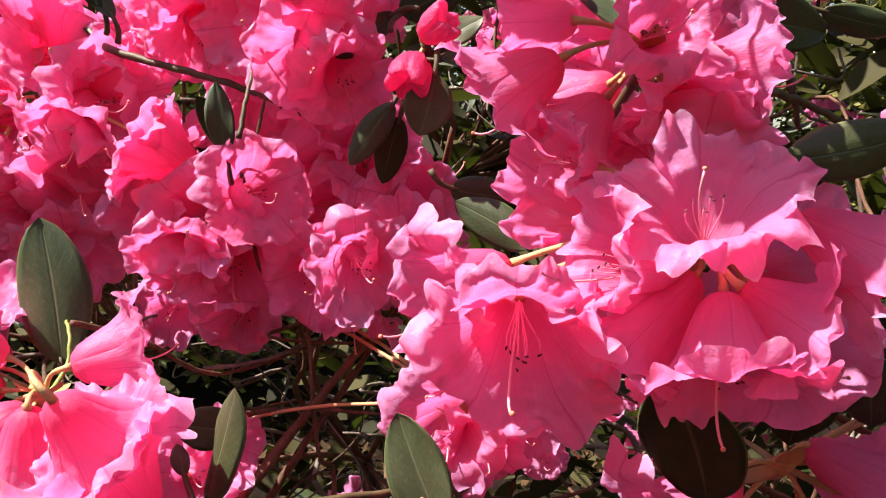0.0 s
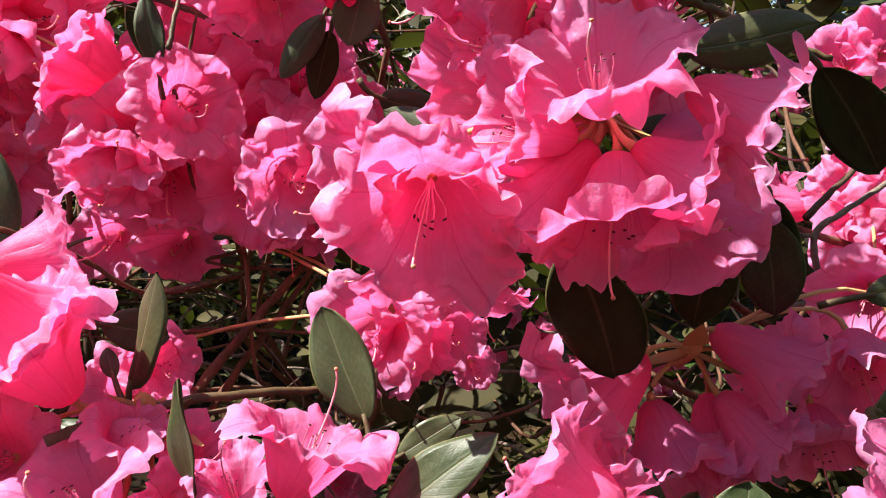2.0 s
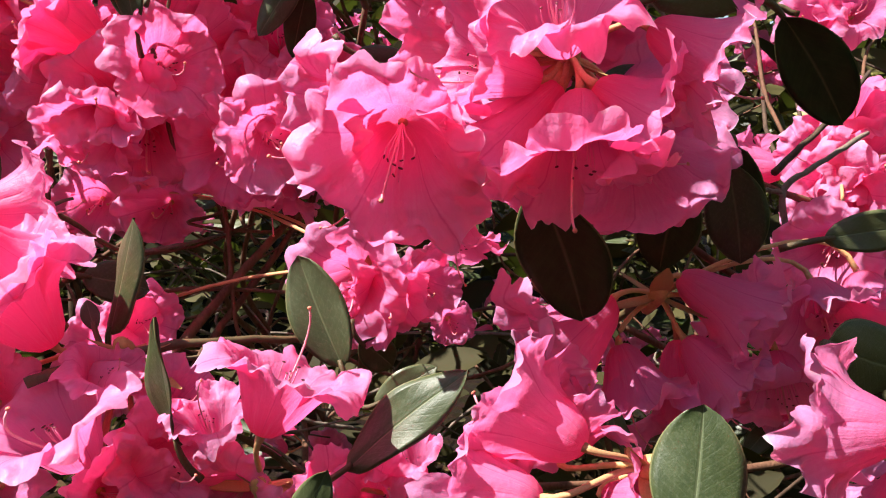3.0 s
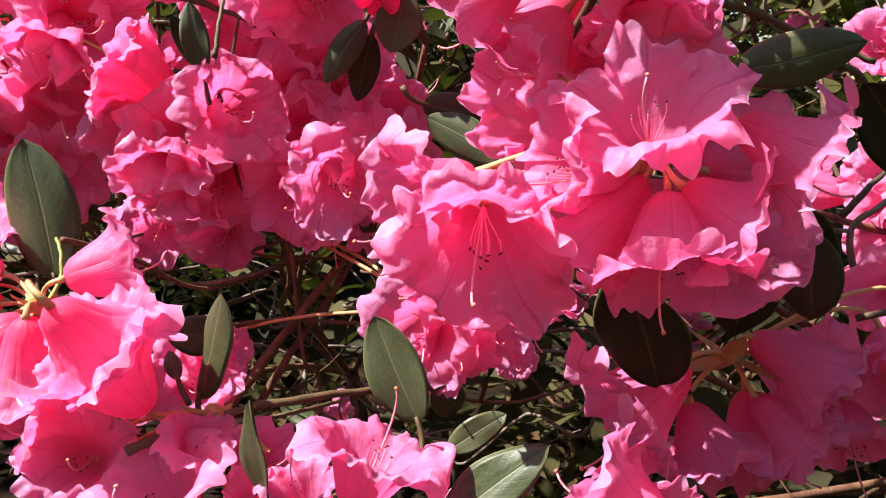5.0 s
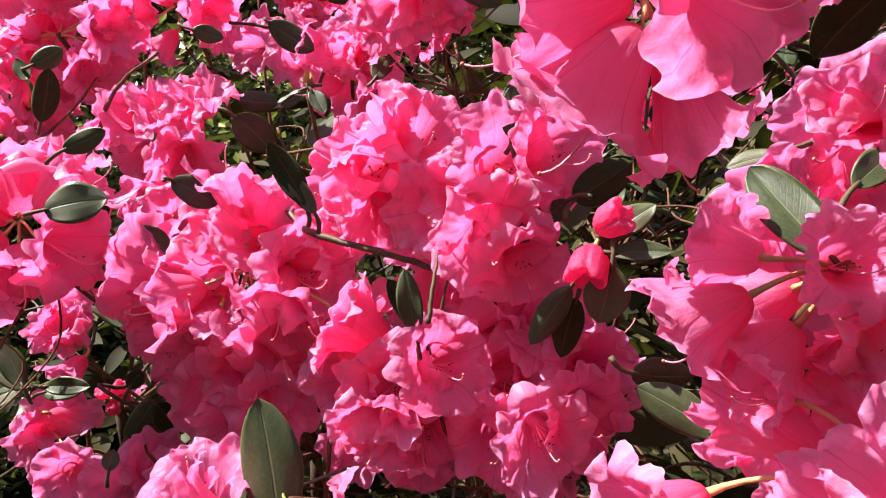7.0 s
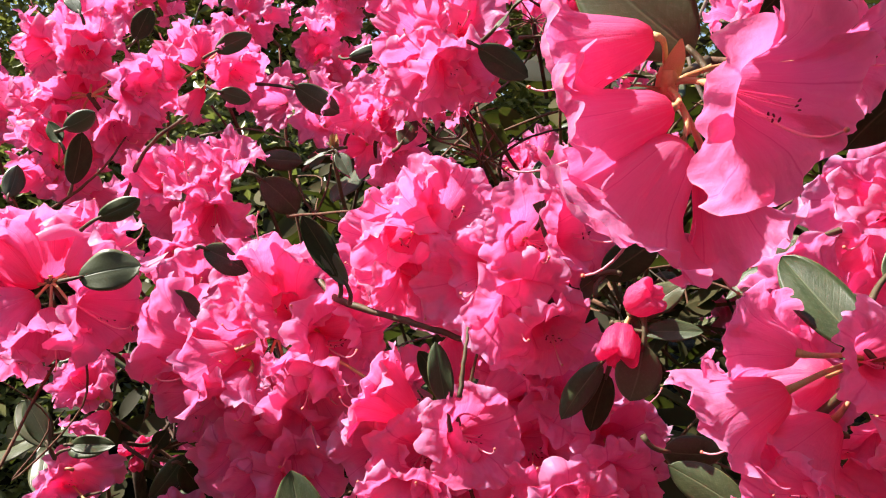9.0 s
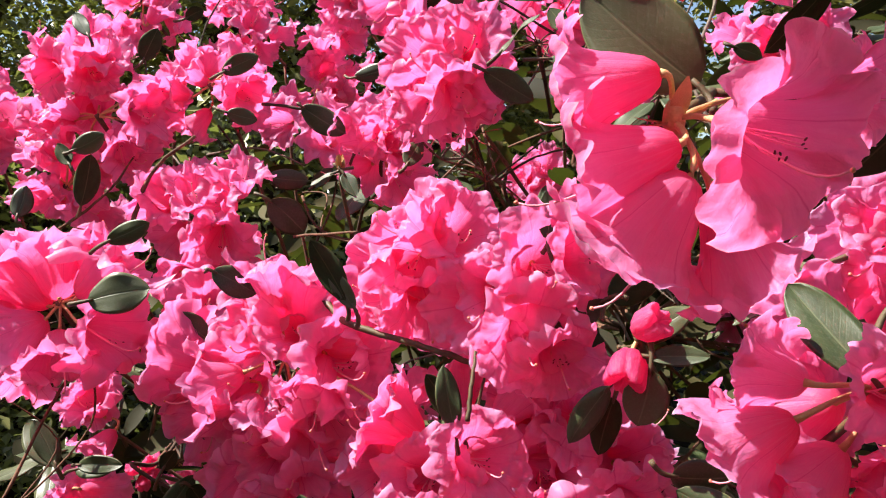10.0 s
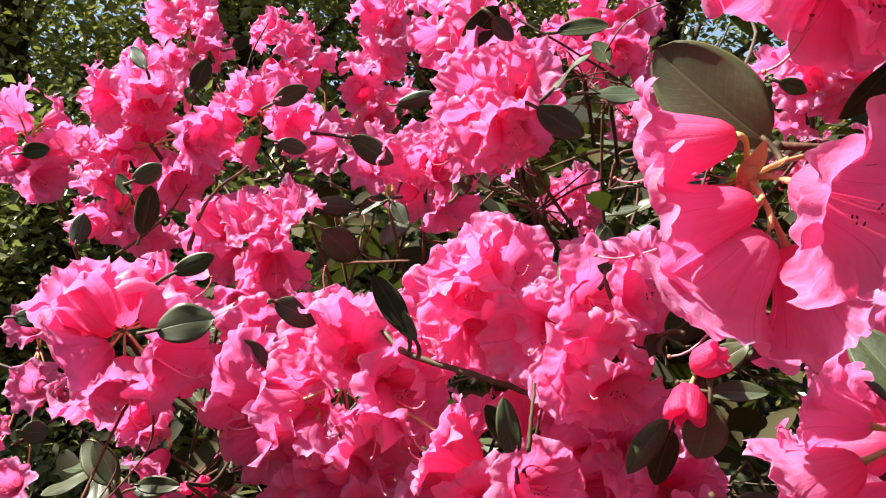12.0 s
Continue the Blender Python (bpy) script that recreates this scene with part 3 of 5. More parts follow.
bloom(c, (0.056, 0.285, 1.006), (-0.33, -0.29, 0.90), 0.0366, True, 1.16)
bloom(c, (0.007, 0.275, 1.006), (0.75, -0.65, 0.05), 0.0401, True, 0.87)
bloom(c, (-0.011, 0.270, 1.014), (-0.37, -0.93, 0.00), 0.0410, True, 0.75)
bloom(c, (0.038, 0.280, 1.000), (0.13, -0.76, 0.64), 0.0399, True, 1.04)
leaf(c, (-0.034, 0.255, 1.036), (-0.041, 0.250, 1.087), (-0.75, -0.62, 0.22), 0.0205)
leaf(c, (0.022, 0.305, 1.050), (-0.000, 0.317, 1.097), (-0.01, -0.97, 0.25), 0.0274)
leaf(c, (0.028, 0.252, 1.030), (0.071, 0.252, 1.072), (-0.48, -0.72, 0.50), 0.0233)
leaf(c, (0.011, 0.225, 1.010), (0.025, 0.225, 1.045), (-0.07, -1.00, 0.03), 0.0156)
c = cluster((0.132, 0.225, 1.048), "sunlit pink truss seen from behind with long greenish stalks")
bloom(c, (0.109, 0.220, 1.058), (-0.75, 0.63, 0.20), 0.0598, True, 0.75)
bloom(c, (0.095, 0.213, 1.043), (-0.86, 0.48, -0.19), 0.0489, True, 0.97)
bloom(c, (0.117, 0.222, 1.040), (0.86, -0.50, 0.07), 0.0334, True, 0.75)
bloom(c, (0.105, 0.235, 1.046), (0.33, 0.48, 0.81), 0.0427, True, 0.86)
leaf(c, (0.135, 0.190, 1.042), (0.141, 0.206, 1.080), (-0.30, -0.90, 0.25), 0.0300)
leaf(c, (0.135, 0.250, 1.036), (0.125, 0.250, 1.061), (0.70, -0.66, 0.28), 0.0120)
c = cluster((0.157, 0.305, 1.088), "dark pink truss hanging in the shade with brown stalks")
bloom(c, (0.136, 0.298, 1.088), (-0.74, -0.13, -0.66), 0.0685, True, 1.16)
bloom(c, (0.166, 0.305, 1.097), (0.86, -0.12, -0.49), 0.0541, True, 1.16)
bloom(c, (0.141, 0.300, 1.067), (0.34, -0.25, -0.91), 0.0468, True, 1.16)
bloom(c, (0.170, 0.302, 1.070), (0.65, -0.39, -0.65), 0.0461, True, 1.16)
bloom(c, (0.176, 0.325, 1.062), (0.19, -0.23, -0.95), 0.0575, True, 1.16)
bloom(c, (0.245, 0.340, 1.088), (-0.07, -0.83, -0.56), 0.0616, True, 0.86)
bloom(c, (0.226, 0.330, 1.056), (0.00, -0.63, -0.77), 0.0518, True, 0.96)
bloom(c, (0.273, 0.350, 1.091), (0.00, -0.71, -0.71), 0.0643, True, 0.77)
leaf(c, (0.095, 0.262, 1.138), (0.121, 0.284, 1.083), (0.30, 0.75, 0.60), 0.0385)
leaf(c, (0.150, 0.272, 1.139), (0.154, 0.296, 1.102), (0.30, 0.75, 0.60), 0.0272)
leaf(c, (0.183, 0.310, 1.146), (0.197, 0.315, 1.100), (-0.14, -0.80, -0.59), 0.0284)
leaf(c, (0.185, 0.309, 1.154), (0.201, 0.324, 1.103), (0.31, 0.88, 0.35), 0.0261)
leaf(c, (0.213, 0.280, 1.120), (0.253, 0.280, 1.127), (-0.04, -0.97, 0.25), 0.0178)
c = cluster((0.213, 0.195, 1.068), "close pink truss of large wrinkled flowers in sun")
bloom(c, (0.192, 0.188, 1.082), (-0.74, 0.61, -0.26), 0.0487, True, 0.82)
bloom(c, (0.209, 0.200, 1.069), (0.04, 0.20, -0.98), 0.0381, True, 1.16)
leaf(c, (0.197, 0.240, 1.090), (0.249, 0.265, 1.071), (0.44, -0.90, 0.03), 0.0309)
c = cluster((0.313, 0.450, 1.134), "bright pink truss behind grey bare twigs")
bloom(c, (0.322, 0.450, 1.123), (-0.71, -0.69, -0.13), 0.0570)
bloom(c, (0.329, 0.457, 1.135), (-0.33, -0.91, 0.26), 0.0596)
bloom(c, (0.316, 0.460, 1.141), (-0.90, -0.42, 0.10), 0.0483)
bloom(c, (0.327, 0.468, 1.159), (-0.53, -0.69, 0.49), 0.0509)
bloom(c, (0.326, 0.445, 1.125), (-0.08, -0.96, -0.27), 0.0526)
bloom(c, (0.305, 0.485, 1.220), (-0.68, -0.66, 0.31), 0.0454)
bloom(c, (0.330, 0.493, 1.231), (-0.39, -0.88, 0.29), 0.0522)
bloom(c, (0.278, 0.381, 1.103), (-0.63, -0.77, -0.07), 0.0545)
complete(c, 6)
c = cluster((-0.232, 0.470, 1.224), "broad sunlit bright pink truss with pale ruffled edges")
bloom(c, (-0.227, 0.485, 1.239), (0.23, -0.90, 0.38), 0.0856)
bloom(c, (-0.261, 0.498, 1.230), (-0.22, -0.94, 0.25), 0.0804)
bloom(c, (-0.255, 0.491, 1.216), (-0.14, -0.99, -0.04), 0.0722)
bloom(c, (-0.205, 0.472, 1.221), (0.74, -0.64, 0.20), 0.0689)
bloom(c, (-0.201, 0.466, 1.227), (-0.01, -0.69, -0.72), 0.0844)
bloom(c, (-0.126, 0.433, 1.185), (-0.87, 0.19, 0.45), 0.0690)
bloom(c, (-0.236, 0.491, 1.164), (0.21, -0.95, -0.24), 0.0760)
bloom(c, (-0.218, 0.484, 1.189), (0.40, -0.76, -0.52), 0.0644)
bloom(c, (-0.256, 0.501, 1.251), (0.15, -0.67, 0.73), 0.0627)
complete(c, 6)
leaf(c, (-0.171, 0.425, 1.271), (-0.193, 0.425, 1.308), (-0.30, 0.94, -0.18), 0.0180)
leaf(c, (-0.165, 0.425, 1.266), (-0.181, 0.425, 1.290), (0.29, -0.94, 0.19), 0.0122)
leaf(c, (-0.274, 0.449, 1.287), (-0.249, 0.464, 1.270), (0.30, -0.85, 0.40), 0.0226)
c = cluster((-0.303, 0.500, 1.185), "deep pink truss half in shade")
bloom(c, (-0.294, 0.499, 1.205), (-0.94, -0.34, 0.06), 0.0807)
bloom(c, (-0.287, 0.511, 1.188), (0.32, -0.85, -0.41), 0.0612)
bloom(c, (-0.269, 0.501, 1.136), (0.13, -0.96, -0.26), 0.0751)
bloom(c, (-0.323, 0.539, 1.167), (0.08, -0.96, -0.27), 0.0812)
bloom(c, (-0.225, 0.484, 1.134), (0.46, -0.86, -0.21), 0.0683)
bloom(c, (-0.248, 0.492, 1.121), (0.22, -0.96, -0.17), 0.0661)
bloom(c, (-0.359, 0.539, 1.204), (0.26, -0.67, 0.69), 0.0574)
bloom(c, (-0.291, 0.472, 1.215), (-0.95, 0.17, 0.28), 0.0786, False, 0.80)
bloom(c, (-0.250, 0.462, 1.200), (-0.27, -0.63, -0.72), 0.0588, False, 0.75)
leaf(c, (-0.319, 0.472, 1.253), (-0.298, 0.484, 1.232), (0.56, -0.83, 0.08), 0.0211)
c = cluster((-0.105, 0.440, 1.170), "bright pink truss facing the open with curled pink styles")
bloom(c, (-0.122, 0.442, 1.159), (0.12, -0.98, 0.15), 0.0658)
bloom(c, (-0.099, 0.434, 1.174), (0.53, -0.82, 0.24), 0.0535)
bloom(c, (-0.126, 0.438, 1.151), (-0.00, -0.93, -0.36), 0.0598)
bloom(c, (-0.109, 0.447, 1.145), (0.30, -0.89, -0.35), 0.0605)
bloom(c, (-0.148, 0.459, 1.157), (-0.25, -0.97, -0.03), 0.0595)
bloom(c, (-0.151, 0.472, 1.186), (0.10, -0.56, 0.82), 0.0441)
complete(c, 6)
leaf(c, (-0.101, 0.411, 1.197), (-0.107, 0.411, 1.235), (0.26, -0.96, 0.04), 0.0158)
leaf(c, (-0.102, 0.425, 1.197), (-0.121, 0.425, 1.227), (-0.26, 0.95, -0.16), 0.0156)
c = cluster((-0.041, 0.460, 1.156), "red-pink truss in shade below the buds")
bloom(c, (-0.056, 0.467, 1.159), (0.12, -0.97, 0.23), 0.0658)
bloom(c, (-0.054, 0.451, 1.135), (-0.07, -0.99, -0.11), 0.0626)
bloom(c, (-0.035, 0.426, 1.145), (0.28, -0.96, -0.05), 0.0642)
bloom(c, (-0.010, 0.467, 1.164), (0.25, -0.90, 0.36), 0.0599)
bloom(c, (-0.064, 0.482, 1.186), (0.01, -0.82, 0.57), 0.0532)
bloom(c, (-0.036, 0.476, 1.191), (0.16, -0.91, 0.39), 0.0582)
bloom(c, (-0.016, 0.445, 1.153), (0.43, -0.90, -0.09), 0.0544)
complete(c, 6)
c = cluster((-0.107, 0.480, 1.280), "full sunlit pink truss with frilled petals")
bloom(c, (-0.140, 0.493, 1.295), (0.05, -1.00, -0.00), 0.0828)
bloom(c, (-0.118, 0.484, 1.304), (0.41, -0.86, 0.31), 0.0678)
bloom(c, (-0.157, 0.504, 1.287), (-0.43, -0.89, -0.17), 0.0657)
bloom(c, (-0.134, 0.475, 1.279), (0.21, -0.78, -0.59), 0.0634)
bloom(c, (-0.058, 0.441, 1.293), (0.31, -0.95, 0.04), 0.0603)
bloom(c, (-0.081, 0.461, 1.270), (-0.21, -0.98, -0.04), 0.0628)
bloom(c, (-0.063, 0.441, 1.261), (0.22, -0.93, -0.30), 0.0671)
bloom(c, (-0.041, 0.442, 1.298), (0.64, -0.76, 0.12), 0.0590)
bloom(c, (-0.047, 0.436, 1.252), (0.28, -0.79, -0.55), 0.0535)
bloom(c, (-0.079, 0.467, 1.271), (0.16, -0.96, 0.23), 0.0570)
complete(c, 6)
leaf(c, (-0.046, 0.425, 1.312), (-0.049, 0.436, 1.339), (0.07, -0.92, 0.39), 0.0154)
leaf(c, (-0.071, 0.420, 1.302), (-0.068, 0.433, 1.320), (0.15, -0.80, 0.59), 0.0135)
c = cluster((0.002, 0.400, 1.255), "half-opened deep pink flower buds above dark leaves")
bud(c, (0.000, 0.398, 1.260), (0.74, -0.51, 0.44), 0.0192)
bud(c, (-0.001, 0.396, 1.250), (-0.24, -0.64, -0.73), 0.0216)
leaf(c, (0.018, 0.385, 1.187), (0.051, 0.403, 1.182), (0.49, -0.86, 0.12), 0.0204)
leaf(c, (0.008, 0.388, 1.242), (0.001, 0.386, 1.212), (0.05, -0.86, 0.50), 0.0253)
leaf(c, (-0.013, 0.405, 1.228), (-0.035, 0.405, 1.195), (-0.00, -1.00, 0.00), 0.0169)
leaf(c, (-0.010, 0.410, 1.221), (-0.019, 0.421, 1.186), (0.07, 0.96, 0.27), 0.0184)
leaf(c, (0.007, 0.390, 1.248), (0.037, 0.386, 1.250), (0.10, -0.86, 0.50), 0.0125)
leaf(c, (0.004, 0.402, 1.253), (0.030, 0.405, 1.273), (0.10, -0.80, 0.60), 0.0171)
leaf(c, (-0.015, 0.420, 1.274), (-0.046, 0.420, 1.250), (0.04, -1.00, -0.05), 0.0159)
leaf(c, (-0.013, 0.420, 1.273), (0.019, 0.443, 1.294), (-0.47, 0.85, -0.23), 0.0244)
leaf(c, (-0.047, 0.420, 1.308), (-0.046, 0.420, 1.337), (0.02, -1.00, 0.00), 0.0150)
c = cluster((-0.419, 0.480, 1.258), "sunlit pink truss opened flat round yellowish stalks")
bloom(c, (-0.418, 0.478, 1.263), (-0.43, 0.40, 0.81), 0.0766, False, 0.79)
bloom(c, (-0.402, 0.478, 1.264), (0.71, 0.22, 0.67), 0.0721, False, 1.13)
bloom(c, (-0.428, 0.478, 1.257), (-0.83, 0.17, 0.53), 0.0723, False, 1.14)
bloom(c, (-0.426, 0.472, 1.248), (-0.81, -0.30, -0.51), 0.0759, False, 0.77)
bloom(c, (-0.414, 0.472, 1.240), (0.25, -0.42, -0.87), 0.0768, False, 0.75)
bloom(c, (-0.395, 0.472, 1.244), (0.96, -0.24, -0.17), 0.0667, False, 1.10)
bloom(c, (-0.456, 0.490, 1.219), (0.13, -0.43, -0.90), 0.0673, False, 0.75)
bloom(c, (-0.467, 0.500, 1.262), (-0.61, 0.12, 0.78), 0.0705, False, 1.02)
bloom(c, (-0.405, 0.500, 1.272), (0.10, 0.16, 0.98), 0.0682, False, 0.81)
leaf(c, (-0.357, 0.430, 1.268), (-0.318, 0.442, 1.276), (0.10, -0.95, 0.28), 0.0307)
leaf(c, (-0.352, 0.446, 1.307), (-0.319, 0.446, 1.320), (0.06, -0.99, -0.15), 0.0161)
c = cluster((-0.368, 0.600, 1.323), "soft pink truss in even sun")
bloom(c, (-0.334, 0.598, 1.329), (0.66, -0.74, -0.08), 0.0761)
bloom(c, (-0.366, 0.593, 1.325), (0.37, -0.92, -0.16), 0.0712)
bloom(c, (-0.402, 0.610, 1.328), (0.16, -0.94, 0.32), 0.0739)
bloom(c, (-0.377, 0.614, 1.334), (0.39, -0.71, 0.59), 0.0669)
bloom(c, (-0.338, 0.613, 1.338), (0.46, -0.74, 0.49), 0.0634)
bloom(c, (-0.376, 0.590, 1.305), (0.33, -0.84, -0.42), 0.0717)
bloom(c, (-0.344, 0.594, 1.314), (0.55, -0.71, -0.45), 0.0668)
bloom(c, (-0.379, 0.581, 1.274), (0.25, -0.89, -0.38), 0.0685)
bloom(c, (-0.340, 0.554, 1.246), (0.51, -0.75, 0.42), 0.0652)
complete(c, 4)
leaf(c, (-0.278, 0.548, 1.335), (-0.258, 0.573, 1.307), (0.60, -0.76, -0.25), 0.0298)
c = cluster((-0.492, 0.630, 1.419), "pink truss on the sunny top of the shrub")
bloom(c, (-0.513, 0.629, 1.419), (0.33, -0.94, 0.00), 0.0729)
bloom(c, (-0.562, 0.634, 1.407), (0.16, -0.98, -0.07), 0.0692)
bloom(c, (-0.453, 0.626, 1.424), (0.69, -0.73, 0.00), 0.0716)
bloom(c, (-0.535, 0.628, 1.411), (0.36, -0.79, -0.50), 0.0713)
bloom(c, (-0.447, 0.646, 1.438), (0.87, -0.50, 0.00), 0.0633)
bloom(c, (-0.503, 0.653, 1.422), (0.48, -0.72, 0.50), 0.0647)
bloom(c, (-0.469, 0.625, 1.411), (0.68, -0.49, -0.55), 0.0624)
complete(c, 4)
leaf(c, (-0.457, 0.548, 1.380), (-0.432, 0.556, 1.394), (0.41, -0.90, -0.16), 0.0190)
c = cluster((-0.523, 0.650, 1.477), "pale pink truss on a top twig")
bloom(c, (-0.532, 0.656, 1.485), (0.23, -0.87, 0.43), 0.0704)
bloom(c, (-0.509, 0.636, 1.473), (0.47, -0.81, -0.34), 0.0762)
bloom(c, (-0.492, 0.640, 1.470), (0.93, -0.35, 0.10), 0.0585)
bloom(c, (-0.534, 0.648, 1.474), (-0.02, -0.94, -0.34), 0.0591)
bloom(c, (-0.503, 0.646, 1.465), (0.61, -0.52, -0.60), 0.0618)
complete(c, 5)
leaf(c, (-0.472, 0.595, 1.488), (-0.491, 0.601, 1.512), (0.20, -0.89, 0.41), 0.0146)
leaf(c, (-0.475, 0.680, 1.481), (-0.465, 0.694, 1.516), (-0.64, 0.76, -0.13), 0.0227)
c = cluster((-0.400, 0.680, 1.451), "pink truss with blue-green leaves")
bloom(c, (-0.407, 0.685, 1.454), (-0.03, -1.00, 0.07), 0.0704)
bloom(c, (-0.376, 0.664, 1.454), (0.64, -0.65, -0.41), 0.0737)
bloom(c, (-0.365, 0.670, 1.449), (0.92, -0.37, 0.11), 0.0530)
bloom(c, (-0.417, 0.703, 1.462), (0.31, -0.83, 0.46), 0.0555)
complete(c, 5)
leaf(c, (-0.362, 0.633, 1.455), (-0.327, 0.637, 1.469), (0.24, -0.94, -0.24), 0.0195)
leaf(c, (-0.353, 0.623, 1.417), (-0.328, 0.634, 1.410), (0.37, -0.93, -0.08), 0.0169)
leaf(c, (-0.333, 0.661, 1.359), (-0.294, 0.670, 1.355), (0.24, -0.97, -0.00), 0.0225)
c = cluster((-0.530, 0.630, 1.352), "pink truss beside brown curled leaves")
bloom(c, (-0.539, 0.638, 1.356), (0.23, -0.95, -0.20), 0.0694)
bloom(c, (-0.523, 0.626, 1.346), (0.77, -0.56, -0.30), 0.0581)
bloom(c, (-0.549, 0.651, 1.357), (0.53, -0.70, 0.47), 0.0602)
bloom(c, (-0.479, 0.642, 1.385), (0.61, -0.75, -0.24), 0.0580)
bloom(c, (-0.561, 0.644, 1.343), (0.27, -0.84, -0.47), 0.0571)
complete(c, 5)
leaf(c, (-0.443, 0.538, 1.333), (-0.431, 0.538, 1.376), (-0.54, 0.83, 0.16), 0.0218)
leaf(c, (-0.460, 0.548, 1.368), (-0.478, 0.557, 1.386), (-0.20, 0.78, -0.59), 0.0137)
leaf(c, (-0.549, 0.585, 1.324), (-0.549, 0.599, 1.354), (0.67, -0.68, 0.30), 0.0207)
c = cluster((-0.675, 0.670, 1.435), "pink trusses at the outer edge of the shrub")
bloom(c, (-0.682, 0.684, 1.452), (0.47, -0.84, 0.27), 0.0820)
bloom(c, (-0.653, 0.675, 1.450), (0.89, -0.44, 0.11), 0.0699)
bloom(c, (-0.668, 0.674, 1.439), (0.64, -0.71, -0.29), 0.0667)
bloom(c, (-0.684, 0.675, 1.407), (0.39, -0.85, -0.35), 0.0815)
bloom(c, (-0.668, 0.666, 1.398), (0.84, -0.49, -0.24), 0.0637)
bloom(c, (-0.720, 0.699, 1.446), (0.24, -0.96, -0.11), 0.0812)
complete(c, 4)
leaf(c, (-0.624, 0.604, 1.415), (-0.596, 0.611, 1.419), (0.26, -0.95, -0.17), 0.0180)
c = cluster((-0.137, 0.560, 1.430), "sunlit pink truss with open star-like flowers")
bloom(c, (-0.119, 0.540, 1.435), (0.33, -0.88, 0.33), 0.0670)
bloom(c, (-0.136, 0.551, 1.433), (-0.22, -0.96, 0.16), 0.0651)
bloom(c, (-0.137, 0.542, 1.417), (-0.04, -0.92, -0.39), 0.0583)
bloom(c, (-0.123, 0.531, 1.425), (0.29, -0.71, -0.64), 0.0593)
bloom(c, (-0.117, 0.548, 1.434), (0.73, -0.68, -0.04), 0.0525)
complete(c, 7)
leaf(c, (-0.085, 0.504, 1.431), (-0.059, 0.504, 1.458), (-0.55, -0.35, 0.75), 0.0184)
leaf(c, (-0.095, 0.500, 1.420), (-0.063, 0.514, 1.400), (0.25, -0.94, -0.22), 0.0219)
leaf(c, (-0.057, 0.566, 1.438), (-0.014, 0.566, 1.435), (0.03, -0.78, 0.63), 0.0197)
c = cluster((-0.217, 0.660, 1.395), "deep pink truss among brown twigs")
bloom(c, (-0.212, 0.659, 1.400), (0.06, -1.00, -0.07), 0.0787)
bloom(c, (-0.213, 0.659, 1.382), (0.40, -0.83, -0.38), 0.0694)
bloom(c, (-0.211, 0.656, 1.412), (0.31, -0.81, 0.50), 0.0640)
bloom(c, (-0.219, 0.670, 1.388), (-0.37, -0.90, -0.23), 0.0658)
bloom(c, (-0.208, 0.652, 1.363), (0.38, -0.77, -0.51), 0.0566)
bloom(c, (-0.288, 0.713, 1.392), (0.13, -0.98, -0.15), 0.0679)
complete(c, 4)
leaf(c, (-0.276, 0.614, 1.418), (-0.239, 0.624, 1.394), (0.24, -0.97, -0.04), 0.0250)
leaf(c, (-0.242, 0.642, 1.363), (-0.245, 0.659, 1.338), (0.30, -0.78, -0.55), 0.0191)
leaf(c, (-0.283, 0.651, 1.348), (-0.264, 0.657, 1.365), (0.32, -0.95, -0.02), 0.0138)
leaf(c, (-0.168, 0.566, 1.361), (-0.160, 0.583, 1.382), (0.44, -0.79, 0.42), 0.0176)
c = cluster((-0.359, 0.900, 1.495), "pink truss at the back of the shrub")
bloom(c, (-0.363, 0.903, 1.507), (0.24, -0.97, 0.03), 0.0679)
bloom(c, (-0.373, 0.900, 1.499), (-0.16, -0.98, -0.13), 0.0611)
bloom(c, (-0.349, 0.892, 1.489), (0.65, -0.72, -0.23), 0.0604)
bloom(c, (-0.354, 0.885, 1.469), (0.28, -0.82, -0.50), 0.0601)
bloom(c, (-0.372, 0.826, 1.448), (0.18, -0.98, -0.01), 0.0533)
bloom(c, (-0.353, 0.773, 1.424), (0.44, -0.85, -0.28), 0.0532)
complete(c, 4)
c = cluster((-0.437, 0.840, 1.550), "pink truss on a thin upright twig")
bloom(c, (-0.428, 0.824, 1.539), (0.66, -0.75, -0.09), 0.0637)
bloom(c, (-0.453, 0.847, 1.570), (0.00, -0.96, 0.29), 0.0554)
bloom(c, (-0.423, 0.824, 1.529), (0.67, -0.51, -0.54), 0.0543)
bloom(c, (-0.454, 0.855, 1.560), (0.41, -0.89, 0.18), 0.0559)
complete(c, 5)
c = cluster((-0.552, 0.800, 1.577), "pink truss above the shrub against far trees")
bloom(c, (-0.556, 0.812, 1.584), (0.14, -0.99, -0.05), 0.0646)
bloom(c, (-0.546, 0.802, 1.585), (0.63, -0.72, 0.28), 0.0608)
bloom(c, (-0.520, 0.762, 1.541), (0.78, -0.51, -0.36), 0.0488)
bloom(c, (-0.562, 0.773, 1.541), (0.27, -0.94, -0.21), 0.0495)
bloom(c, (-0.543, 0.792, 1.571), (0.86, -0.47, -0.17), 0.0506)
complete(c, 5)
leaf(c, (-0.470, 0.755, 1.541), (-0.455, 0.768, 1.553), (-0.67, 0.74, 0.07), 0.0165)
c = cluster((-0.171, 0.620, 1.507), "pink truss above olive leaves")
bloom(c, (-0.187, 0.619, 1.507), (-0.17, -0.98, -0.12), 0.0598)
bloom(c, (-0.164, 0.610, 1.502), (0.19, -0.95, -0.23), 0.0628)
bloom(c, (-0.174, 0.611, 1.495), (-0.05, -0.75, -0.66), 0.0548)
